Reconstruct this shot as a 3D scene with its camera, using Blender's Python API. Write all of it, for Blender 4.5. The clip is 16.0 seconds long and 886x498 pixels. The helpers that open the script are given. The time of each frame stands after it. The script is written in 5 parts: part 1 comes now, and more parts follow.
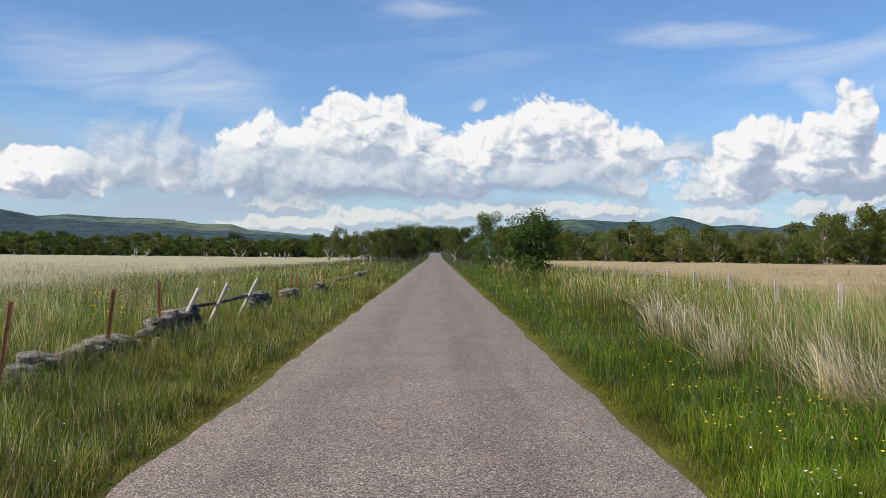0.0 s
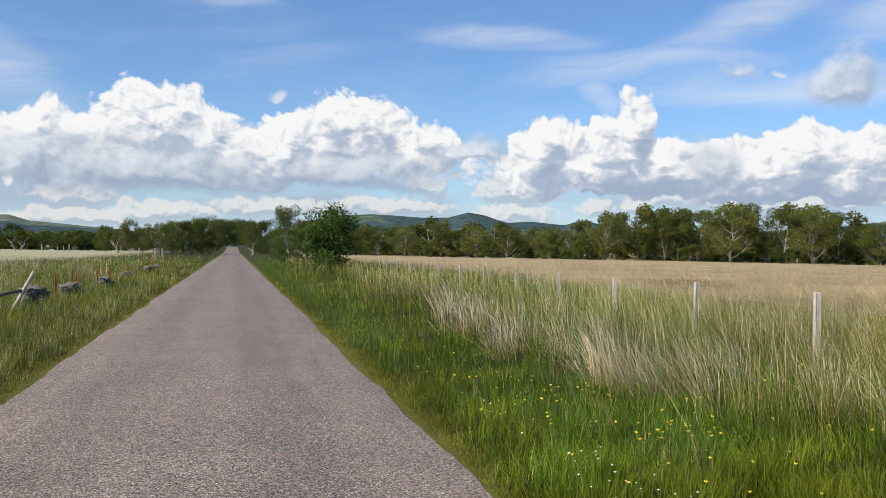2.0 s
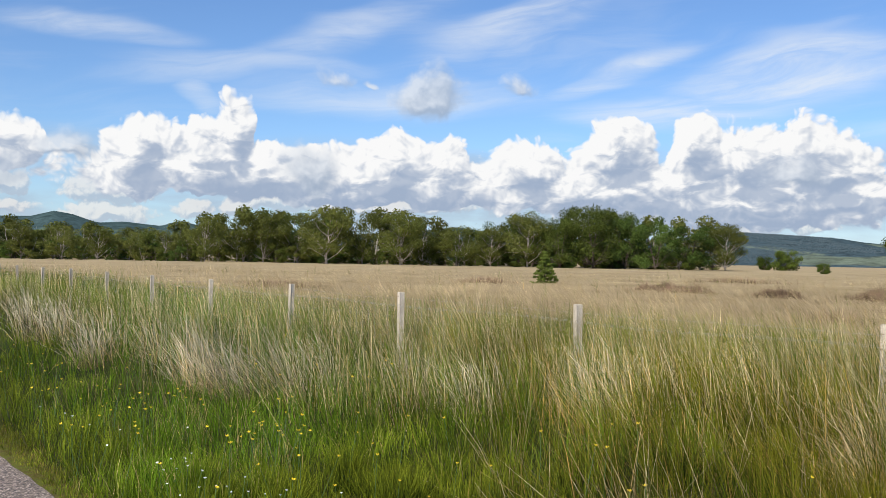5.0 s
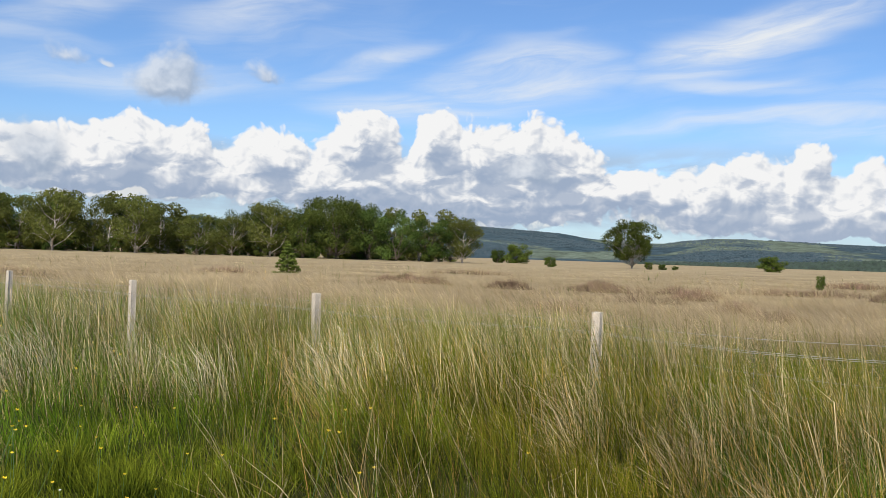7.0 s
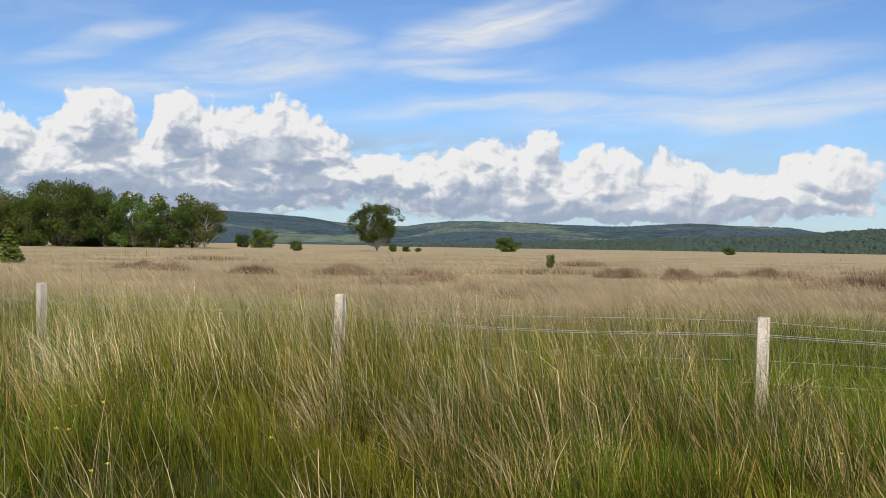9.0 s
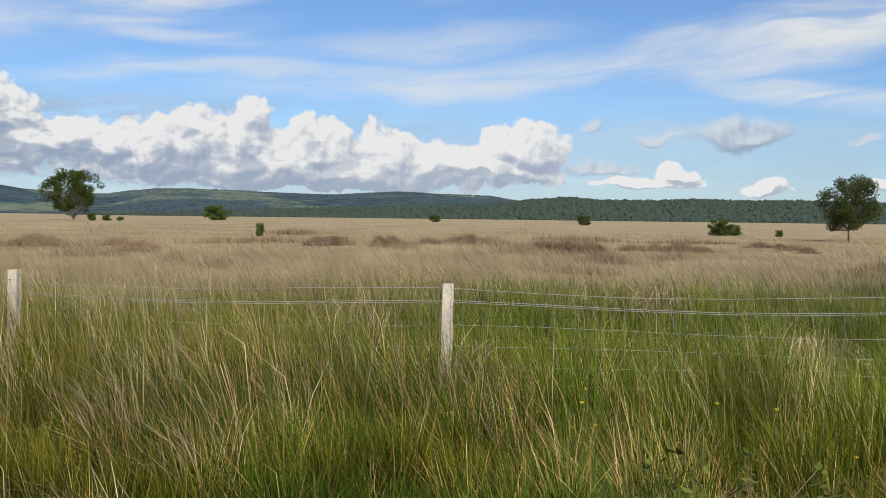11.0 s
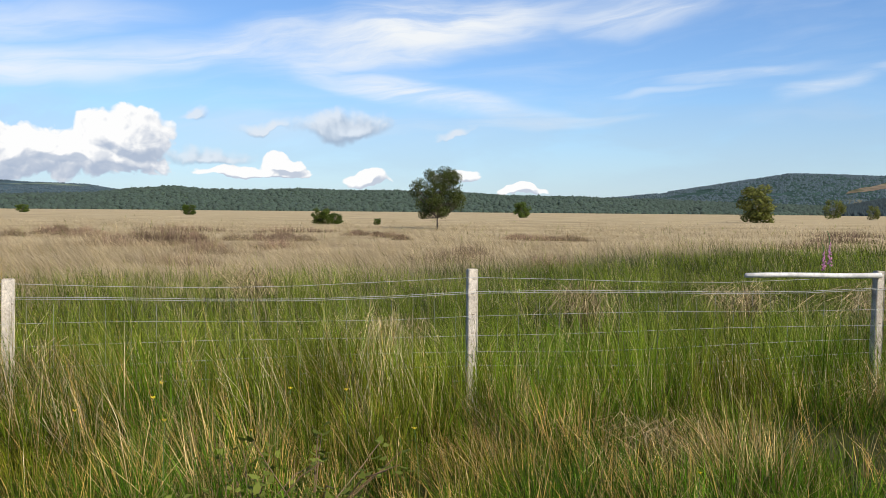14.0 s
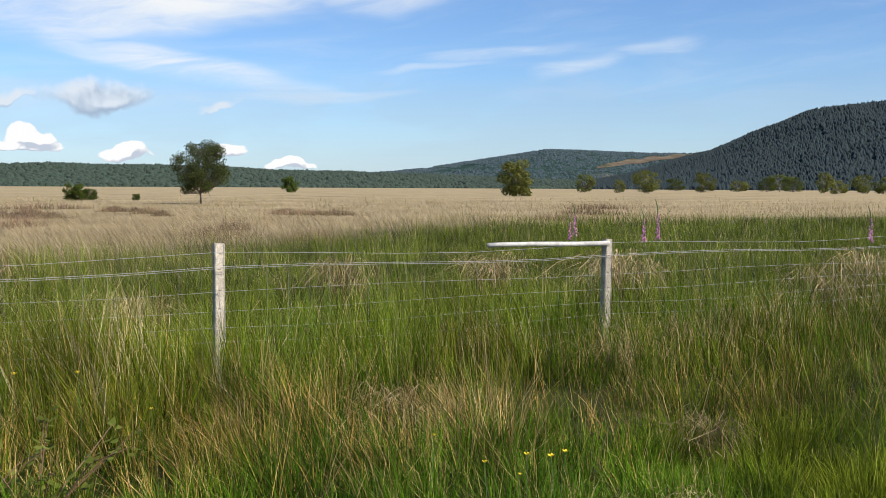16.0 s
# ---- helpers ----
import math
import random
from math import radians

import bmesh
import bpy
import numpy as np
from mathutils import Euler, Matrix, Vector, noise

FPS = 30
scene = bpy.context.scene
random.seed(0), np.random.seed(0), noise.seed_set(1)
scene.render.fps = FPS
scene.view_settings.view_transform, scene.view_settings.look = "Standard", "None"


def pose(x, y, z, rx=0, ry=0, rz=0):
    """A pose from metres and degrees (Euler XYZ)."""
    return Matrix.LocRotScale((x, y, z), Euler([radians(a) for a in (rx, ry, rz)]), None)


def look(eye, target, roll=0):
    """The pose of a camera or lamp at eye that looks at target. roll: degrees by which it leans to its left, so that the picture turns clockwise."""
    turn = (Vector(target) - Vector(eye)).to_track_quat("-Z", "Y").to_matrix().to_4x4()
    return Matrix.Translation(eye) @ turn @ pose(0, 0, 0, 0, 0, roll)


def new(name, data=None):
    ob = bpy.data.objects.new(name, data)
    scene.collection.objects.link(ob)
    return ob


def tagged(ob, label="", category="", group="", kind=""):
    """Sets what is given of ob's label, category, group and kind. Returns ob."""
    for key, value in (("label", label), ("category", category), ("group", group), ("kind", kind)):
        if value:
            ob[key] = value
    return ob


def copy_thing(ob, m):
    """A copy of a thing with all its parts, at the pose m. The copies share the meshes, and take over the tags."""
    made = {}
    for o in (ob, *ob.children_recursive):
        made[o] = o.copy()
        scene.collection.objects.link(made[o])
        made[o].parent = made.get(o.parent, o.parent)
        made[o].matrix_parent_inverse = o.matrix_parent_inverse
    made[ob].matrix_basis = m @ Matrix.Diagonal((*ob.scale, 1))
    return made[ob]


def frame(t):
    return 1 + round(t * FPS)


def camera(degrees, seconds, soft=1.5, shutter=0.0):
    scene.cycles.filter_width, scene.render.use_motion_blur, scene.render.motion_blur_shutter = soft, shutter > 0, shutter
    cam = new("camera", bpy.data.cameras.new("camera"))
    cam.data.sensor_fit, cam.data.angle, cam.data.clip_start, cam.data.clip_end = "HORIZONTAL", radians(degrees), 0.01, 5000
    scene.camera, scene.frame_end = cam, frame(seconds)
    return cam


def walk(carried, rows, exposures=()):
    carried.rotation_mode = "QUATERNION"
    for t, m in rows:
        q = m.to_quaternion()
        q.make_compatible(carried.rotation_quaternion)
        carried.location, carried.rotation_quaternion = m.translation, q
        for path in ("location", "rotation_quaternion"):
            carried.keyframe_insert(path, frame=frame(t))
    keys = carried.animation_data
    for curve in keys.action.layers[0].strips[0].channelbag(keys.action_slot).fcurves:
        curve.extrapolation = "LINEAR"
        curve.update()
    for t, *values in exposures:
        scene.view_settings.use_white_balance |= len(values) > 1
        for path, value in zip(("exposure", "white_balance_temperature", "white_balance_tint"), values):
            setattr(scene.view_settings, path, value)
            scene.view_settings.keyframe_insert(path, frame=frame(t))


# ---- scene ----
cam = camera(49.5, 16.0, 0.85)
PATH = [
    (0, (0.106, -0.075, 1.557), (0.181, 9.925, 1.599), 0.65),
    (0.5, (0.134, -0.086, 1.555), (0.742, 9.895, 1.582), 0.77),
    (1, (0.165, -0.086, 1.552), (1.325, 9.847, 1.568), 0.73),
    (1.5, (0.194, -0.101, 1.552), (1.880, 9.756, 1.569), 0.88),
    (2, (0.230, -0.116, 1.550), (2.364, 9.654, 1.565), 1.01),
    (2.5, (0.253, -0.124, 1.545), (2.881, 9.525, 1.530), 0.85),
    (3, (0.265, -0.134, 1.548), (3.576, 9.302, 1.537), 0.89),
    (3.5, (0.262, -0.134, 1.550), (4.328, 9.002, 1.581), 0.82),
    (4, (0.260, -0.135, 1.556), (4.993, 8.673, 1.697), 0.26),
    (4.5, (0.270, -0.134, 1.557), (5.641, 8.300, 1.672), 0.65),
    (4.7, (0.270, -0.133, 1.558), (5.831, 8.177, 1.669), 0.80),
    (6.8, (0.279, -0.198, 1.546), (7.925, 6.247, 1.618), 2.01),
    (7, (0.272, -0.194, 1.545), (8.053, 6.088, 1.618), 1.87),
    (7.5, (0.259, -0.205, 1.545), (8.468, 5.506, 1.587), 1.61),
    (8, (0.264, -0.215, 1.543), (8.855, 4.903, 1.542), 1.36),
    (8.5, (0.276, -0.223, 1.542), (9.162, 4.363, 1.545), 1.31),
    (8.7, (0.276, -0.221, 1.540), (9.271, 4.148, 1.514), 1.20),
    (10.8, (0.313, -0.336, 1.567), (10.188, 1.231, 1.383), 0.24),
    (11, (0.313, -0.349, 1.563), (10.238, 0.830, 1.234), 0.66),
    (11.5, (0.314, -0.391, 1.557), (10.298, -0.130, 1.071), 0.10),
    (12, (0.317, -0.415, 1.557), (10.291, -0.858, 0.995), 0.26),
    (12.5, (0.314, -0.441, 1.557), (10.228, -1.634, 1.033), 0.52),
    (13, (0.324, -0.469, 1.552), (10.139, -2.306, 1.024), 0.58),
    (13.5, (0.327, -0.502, 1.556), (10.014, -2.940, 1.089), 0.73),
    (14, (0.330, -0.530, 1.560), (9.919, -3.337, 1.159), 0.48),
    (14.5, (0.309, -0.560, 1.556), (9.747, -3.836, 1.101), 0.07),
    (15, (0.281, -0.598, 1.557), (9.444, -4.566, 1.012), -0.11),
    (15.5, (0.260, -0.633, 1.554), (9.147, -5.179, 0.945), 0.13),
    (16, (0.253, -0.658, 1.551), (8.894, -5.649, 0.902), 0.28),
]

walk(cam, [(t, look(eye, target, roll)) for t, eye, target, roll in PATH], [(0, .15), (4.5, .2), (8.5, .05), (11, -.03), (12.5, .07), (13.5, .19), (15.4, .36), (16, .26)])

# ---- world and sun ----
SUN_AZ, SUN_EL = 246.0, 40.0


def bearing(az, r, z=0.0):
    """A place at a compass bearing (degrees clockwise from the road's direction) and a distance."""
    a = radians(az)
    return Vector((r * math.sin(a), r * math.cos(a), z))


class Nodes:
    """Short hand for wiring node trees."""

    def __init__(self, tree):
        self.tree = tree

    def add(self, kind, *ins, **props):
        n = self.tree.nodes.new(kind)
        for k, v in props.items():
            setattr(n, k, v)
        for k, v in enumerate(ins):
            if v is not None:
                self.put(n.inputs[k], v)
        return n

    def put(self, socket, v):
        if isinstance(v, bpy.types.NodeSocket):
            self.tree.links.new(v, socket)
        else:
            socket.default_value = v

    def math(self, op, a, b=0.0, c=0.0, clamp=False):
        return self.add("ShaderNodeMath", a, b, c, operation=op, use_clamp=clamp).outputs[0]

    def vec(self, op, a, b=(0, 0, 0)):
        n = self.add("ShaderNodeVectorMath", a, b, operation=op)
        return n.outputs["Value"] if op in ("LENGTH", "DOT_PRODUCT") else n.outputs[0]

    def noise(self, vector, scale, detail=4.0, rough=0.55, distortion=0.0):
        n = self.add("ShaderNodeTexNoise")
        self.put(n.inputs["Vector"], vector)
        for k, v in (("Scale", scale), ("Detail", detail), ("Roughness", rough), ("Distortion", distortion)):
            n.inputs[k].default_value = v
        return n.outputs[0]

    def step(self, v, lo, hi, a=0.0, b=1.0):
        n = self.add("ShaderNodeMapRange", v, lo, hi, a, b, interpolation_type="SMOOTHSTEP")
        return n.outputs[0]

    def mix(self, f, a, b, blend="MIX"):
        n = self.add("ShaderNodeMix", data_type="RGBA", blend_type=blend)
        self.put(n.inputs[0], f)
        self.put(n.inputs[6], a if isinstance(a, bpy.types.NodeSocket) else (*a, 1))
        self.put(n.inputs[7], b if isinstance(b, bpy.types.NodeSocket) else (*b, 1))
        return n.outputs[2]


# heaped cloud: bearing, elevation, half width, half height (degrees), fullness
HEAPS_LANE = [
    (-22.1, 3.81, 3.24, 1.7, 1), (-23.9, 3.57, 1.84, 0.97, 1), (-16, 4, 2.04, 1.04, 1), (-10.1, 5.55, 2.44, 1.97, 1), (-9.9, 5.02, 2.17, 2.19, 1), (-4.3, 5.69, 3.63, 2.92, 1),
    (-6.7, 4.98, 3.68, 2.15, 1), (-1.3, 5.55, 1.85, 2.39, 1), (6.9, 6.04, 3.14, 2.91, 1), (3.1, 5.52, 2.31, 2.21, 1), (10.3, 5.61, 2.85, 1.88, 1), (5.4, 5.05, 5.9, 1.76, 1),
    (1.3, 4.99, 1.83, 1.41, 1), (18.2, 5.68, 1.88, 1.98, 1), (22.1, 5.17, 2.15, 2.46, 1), (23.4, 6.86, 1.03, 2.26, 1), (23.1, 4.72, 3.51, 1.69, 1), (25.5, 5.23, 1.8, 1.44, 1),
]
HEAPS_WOOD = [
    (32.9, 5.06, 3.01, 1.86, 1), (35.5, 4.76, 2.06, 2.13, 1), (29.2, 4.45, 2.52, 1.6, 1), (45.9, 6.27, 1.96, 2.07, 1), (41, 5.3, 2.34, 1.84, 1), (44.1, 3.93, 3.52, 1.59, 1),
    (49.1, 3.82, 2.8, 1.65, 1), (50.6, 6.15, 1.6, 1.95, 1), (53.1, 5.52, 2.68, 2.28, 1), (55.9, 5.48, 1.31, 2.53, 1), (57.7, 5.11, 1.72, 2.21, 1), (54.6, 3.96, 4.15, 1.53, 1),
    (57.6, 5.12, 2.53, 2.23, 1), (62.4, 3.86, 1.96, 1.63, 1), (64.1, 3.56, 1.41, 1.13, 1), (54.3, 3.44, 4.7, 0.97, 1), (59, 3.43, 4.74, 0.75, 1),
]
HEAPS_MOOR = [
    (71.7, 4.06, 1.59, 2.33, 1), (68.7, 3.57, 2.24, 2.28, 1), (66.1, 3.44, 1.75, 2.28, 1), (75.8, 3.49, 2.56, 1.97, 1), (79.7, 3.09, 2.31, 1.97, 1), (82.5, 2.89, 2.34, 1.61, 1),
    (71.1, 2.85, 6.87, 1.81, 1), (87.9, 3.81, 2.37, 1.43, 1), (85.7, 2.81, 4.09, 1.01, 1), (83.7, 3.02, 1.72, 1.1, 1), (64, 3.23, 1.31, 1.5, 1), (95.2, 2.02, 2.98, 0.48, 1),
    (96.7, 2.5, 1.24, 0.6, 1), (101.9, 1.83, 1.38, 0.48, 1), (107, 1.83, 1.36, 0.53, 1), (110.7, 1.23, 1.03, 0.3, 1),
]
HEAPS_BROAD = [
    (32.6, 4.09, 9.02, 1.77, 1), (45.9, 3.78, 8.33, 1.97, 1), (51.7, 3.04, 8.55, 1.97, 1), (72.9, 2.81, 10.4, 1.78, 1), (76.4, 2.5, 11.44, 2, 1), (-3.6, 4.36, 10.2, 1.93, 1),
    (24.4, 4.33, 9.58, 2.07, 1),
]
# the far line of small heaps over the hills
LOW_LINE = [
    (16.7, 3.37, 2.51, 1.12, 1), (11.3, 3.67, 1.21, 0.87, 1), (-8.8, 2.71, 2.05, 1.02, 1), (26.3, 3.39, 1.59, 0.96, 1), (-4.2, 1.78, 3.4, 0.8, 1), (-8.1, 1.44, 4.72, 0.59, 1),
    (16.5, 2.14, 2.51, 0.81, 1), (23.6, 2.66, 0.84, 0.86, 1), (21.3, 2.54, 1.18, 0.8, 1), (9.1, 2.44, 3.69, 0.72, 1), (2.2, 2.19, 3.59, 0.79, 1), (26.3, 3.23, 2.32, 0.93, 1),
    (50, 2.6, 2.33, 0.75, 1), (54.6, 2.34, 2.36, 0.59, 1), (31.6, 2.97, 6.7, 0.63, 1), (68.1, 2.47, 5.9, 1, 1), (76.1, 2.31, 6.15, 0.69, 1), (49.7, 2.51, 2.95, 0.77, 1),
    (54.3, 2.15, 3.67, 0.71, 1),
]
# thin grey cloud drifting in front of the white heaps
GREY = [
    (35, 9.21, 2.15, 2.24, 0.9), (29.4, 10.31, 2.16, 1.16, 0.42), (40.1, 10.04, 2.17, 1.3, 0.45), (31.2, 9.92, 0.61, 0.55, 0.5), (14.3, 5.72, 1.85, 1.2, 0.85), (2.4, 8.75, 1.05, 0.8, 0.5),
    (-18, 4.74, 2.73, 2.79, 0.9), (-15.2, 5.27, 1.41, 2.72, 0.85), (-5.8, 3.92, 7.94, 2.22, 0.95), (7.6, 4.22, 5.62, 1.86, 0.85), (-12.3, 4.1, 4.16, 1.85, 0.95), (28.2, 4.66, 2.18, 2.19, 0.6),
    (100.3, 4.66, 2.73, 1.01, 0.9), (91.7, 5.49, 1.07, 0.68, 0.75), (95.7, 4.76, 2.47, 0.59, 0.6), (107, 4.59, 1.36, 0.42, 0.6), (92.4, 2.96, 3.67, 1, 0.55), (27.6, 4.99, 3, 2.26, 0.5),
    (56, 4.94, 3.02, 2.04, 0.6),
]
# thin high cloud: bearing, elevation, half length, half height, tilt (degrees), strength
WISPS_LANE = [
    (-20.1, 10.6, 5.2, 1.2, -8, 0.42), (-14, 9.5, 5.2, 1.4, -20, 0.42), (15.3, 12.5, 4.8, 0.6, -3, 0.62), (22.3, 10.8, 5.9, 0.6, 6, 0.42), (-0.5, 14.6, 2.4, 0.4, 0, 0.35), (22, 9.5, 1.6, 0.5, -35, 0.4),
    (29.7, 13, 6.2, 0.8, 18, 0.42), (40.1, 13.8, 5.2, 0.9, 18, 0.5), (23.7, 11, 6.2, 0.5, 0, 0.42), (45.8, 11.2, 3.8, 0.5, 18, 0.62), (32.8, 9.6, 8.6, 1, 0, 0.45), (55.4, 10.8, 5.5, 1.4, 8, 0.9),
    (50, 9, 5.9, 0.7, 0, 0.62), (41.5, 13.7, 3.8, 0.9, 18, 0.45),
]
WISPS_MOOR = [
    (68.8, 12.8, 7.2, 1.2, 15, 0.95), (60.5, 10.9, 2.8, 0.5, 8, 0.5), (48.9, 8.8, 5.9, 0.8, 0, 0.55), (69.6, 8.1, 9, 0.6, 3, 0.5), (78.9, 8.4, 6.9, 0.5, 3, 0.45), (103.7, 10.3, 10.3, 1.3, 9, 1),
    (94, 9.4, 11.4, 1, 7, 0.8), (84, 8.1, 13.1, 0.7, 4, 0.75), (71.2, 8.2, 10.3, 0.5, 3, 0.6), (68.2, 10.3, 5.9, 0.5, -5, 0.5), (81.1, 10.2, 8.3, 0.8, 5, 0.5), (95.7, 3.9, 9.7, 0.9, 0, 0.42),
]
WISPS_HILL = [
    (104.7, 6.8, 7.6, 0.7, -9, 0.9), (98.1, 8.2, 4.1, 0.7, -20, 0.6), (112.3, 5.1, 5.5, 0.3, 4, 0.6), (101.7, 4.4, 6.9, 0.6, 0, 0.5), (116.6, 11.5, 5.2, 0.8, 3, 0.75), (124, 7.8, 3.4, 0.4, 4, 0.52),
    (127.4, 6.8, 2.1, 0.4, 15, 0.5), (120.2, 7, 3.4, 0.2, 3, 0.4), (131.8, 7.9, 2.1, 0.3, 5, 0.35),
]

world = bpy.data.worlds.new("sky")
scene.world = world
world.use_nodes = True
world.cycles.sampling_method, world.cycles.sample_map_resolution = "MANUAL", 512


def cloud_cover(name, heaps, warp, puff, cell, edge=0.40):
    """A node group: how thick the cloud is at a bearing and elevation (radians). warp: degrees by which its outline billows; cell: the width of one puff, in degrees."""
    g = bpy.data.node_groups.new(name, "ShaderNodeTree")
    g.interface.new_socket("Place", in_out="INPUT", socket_type="NodeSocketVector")
    g.interface.new_socket("Cover", in_out="OUTPUT", socket_type="NodeSocketFloat")
    g.interface.new_socket("Bulk", in_out="OUTPUT", socket_type="NodeSocketFloat")
    n = Nodes(g)
    place = n.vec("MULTIPLY", n.add("NodeGroupInput").outputs[0], (57.2958, 57.2958, 0))
    shove = n.add("ShaderNodeTexNoise", noise_dimensions="2D")
    n.put(shove.inputs["Vector"], place)
    shove.inputs["Scale"].default_value, shove.inputs["Detail"].default_value, shove.inputs["Roughness"].default_value = .5 / cell, 3.0, .48
    moved = n.vec("ADD", place, n.vec("MULTIPLY", n.vec("SUBTRACT", shove.outputs["Color"], (.5, .5, .5)), (warp * 2, warp * 2, 0)))
    field = None
    for az, el, w, h, full in heaps:
        v = n.vec("MULTIPLY", n.vec("SUBTRACT", moved, (az, el, 0)), (1 / w, 1 / h, 0))
        v = n.vec("MAXIMUM", v, n.vec("MULTIPLY", v, (-1.0, -2.0, 0)))
        v = n.math("SUBTRACT", full + .12, n.vec("LENGTH", v))
        field = v if field is None else n.math("SMOOTH_MAX", field, v, 0.16)
    cells = n.add("ShaderNodeTexVoronoi", feature="F1", voronoi_dimensions="2D", normalize=True)
    n.put(cells.inputs["Vector"], n.vec("ADD", place, n.vec("MULTIPLY", n.vec("SUBTRACT", shove.outputs["Color"], (.5, .5, .5)), (cell * 1.2, cell * 1.2, 0))))
    for key, value in (("Scale", 1 / cell), ("Detail", 2.0), ("Roughness", .6), ("Lacunarity", 2.2)):
        cells.inputs[key].default_value = value
    lump = n.math("SUBTRACT", edge, cells.outputs["Distance"])
    out = n.add("NodeGroupOutput")
    n.put(out.inputs[0], n.math("MULTIPLY_ADD", lump, puff, field))
    n.put(out.inputs[1], field)
    return g


def build_sky():
    n = Nodes(world.node_tree)
    world.node_tree.nodes.clear()
    way = n.add("ShaderNodeTexCoord").outputs["Generated"]
    xyz = n.add("ShaderNodeSeparateXYZ", way).outputs
    az = n.math("ARCTAN2", xyz[0], xyz[1])
    el = n.math("ARCSINE", xyz[2])
    place = n.add("ShaderNodeCombineXYZ", az, el, 0.0).outputs[0]
    sky = n.add("ShaderNodeTexSky", sky_type="NISHITA", sun_disc=False, sun_elevation=radians(SUN_EL),
                sun_rotation=radians(SUN_AZ), altitude=50.0, air_density=1.0, dust_density=0.2, ozone_density=2.5)
    tinted = n.mix(1.0, sky.outputs[0], (.77, .955, 1.22), "MULTIPLY")
    s = n.mix(1.0, tinted, (.098, .098, .098), "MULTIPLY")

    def glow(colour, strength):
        return n.mix(1.0, colour, (strength, strength, strength), "MULTIPLY")

    def over(share, below, above):
        return n.mix(share, below, above)

    def thick(cover, dx=0.0, dy=0.0):
        q = n.add("ShaderNodeGroup")
        q.node_tree = cover
        n.put(q.inputs[0], n.vec("ADD", place, (radians(dx), radians(dy), 0)))
        return q.outputs

    degrees = n.vec("MULTIPLY", place, (57.2958, 57.2958, 0))
    clear = s
    # thin high cloud, drawn out by the wind
    bent = n.add("ShaderNodeTexNoise", noise_dimensions="2D")
    n.put(bent.inputs["Vector"], n.vec("MULTIPLY", degrees, (.07, .22, 0)))
    bent.inputs["Scale"].default_value, bent.inputs["Detail"].default_value = 1.0, 3.0
    swept = n.vec("ADD", degrees, n.vec("MULTIPLY", n.vec("SUBTRACT", bent.outputs["Color"], (.5, .5, .5)), (5.0, 2.6, 0)))
    veil = None
    for a, e, long, high, tilt, strength in WISPS_LANE + WISPS_MOOR + WISPS_HILL:
        c, d = math.cos(radians(tilt)), math.sin(radians(tilt))
        v = n.vec("SUBTRACT", swept, (a, e, 0))
        along, across = n.vec("DOT_PRODUCT", v, (c / long / 1.25, d / long / 1.25, 0)), n.vec("DOT_PRODUCT", v, (-d / high / 1.5, c / high / 1.5, 0))
        v = n.math("MULTIPLY_ADD", along, along, n.math("MULTIPLY", across, across))
        v = n.math("MULTIPLY", n.math("SMOOTH_MAX", n.math("SUBTRACT", 1.0, v), 0.0, 0.5), strength)
        veil = n.math("MAXIMUM", veil, v) if veil else v
    turned = n.add("ShaderNodeVectorRotate", rotation_type="Z_AXIS")
    n.put(turned.inputs["Vector"], swept)
    turned.inputs["Angle"].default_value = radians(-6)
    streak = n.noise(n.vec("MULTIPLY", turned.outputs[0], (.10, .75, 0)), 1.0, 6.0, 0.60, 0.5)
    fine = n.noise(n.vec("MULTIPLY", degrees, (.05, .12, 0)), 1.0, 4.0, 0.55)
    wisp = n.math("MULTIPLY", veil, n.step(streak, .26, .66, .30, 1.12))
    wisp = n.math("ADD", wisp, n.math("MULTIPLY", n.step(n.math("MULTIPLY_ADD", fine, .6, n.math("MULTIPLY", streak, .5)), .50, .80), .22))
    wisp = n.math("MULTIPLY", wisp, n.step(el, radians(2.5), radians(6.5)))
    s = over(n.math("MULTIPLY", wisp, 0.88, clamp=True), s, glow((.93, .965, 1.0), 0.80))
    # milky air low down
    s = over(n.math("MULTIPLY", n.step(el, radians(0.3), radians(6.5), 1.0, 0.0), 0.45), s, glow((.52, .67, .87), 0.76))
    # a broken grey bank behind the heaps
    bank = n.noise(n.vec("MULTIPLY", degrees, (.10, .34, 0)), 1.0, 5.0, 0.55, 0.3)
    reach = n.math("MULTIPLY", n.step(n.math("ABSOLUTE", n.math("SUBTRACT", el, radians(4.0))), radians(1.0), radians(3.6), 1.0, 0.0), n.step(az, radians(62), radians(92), 1.0, 0.25))
    bank = n.math("MULTIPLY", n.step(bank, .38, .60), n.math("MULTIPLY", reach, .85))
    s = over(bank, s, glow((.47, .57, .71), 0.78))
    # the far line of small heaps
    line = cloud_cover("far_heaps", LOW_LINE, .55, .75, .75)
    here, lit = thick(line)[0], thick(line, -.12, .22)[0]
    body = n.mix(n.step(n.math("SUBTRACT", here, lit), -.26, .24), (.52, .60, .72), (.99, .965, .93))
    s = over(n.math("MULTIPLY", n.step(here, -.02, .30), .72), s, glow(body, 0.76))
    # the large heaps, lit from the left and above, their feet in shade
    heaped = cloud_cover("heaped_cloud", HEAPS_LANE + HEAPS_WOOD + HEAPS_MOOR + HEAPS_BROAD, 1.0, .85, 1.5)
    here, lit, deep = thick(heaped), thick(heaped, -.20, .32)[0], thick(heaped, -.45, 1.25)[1]
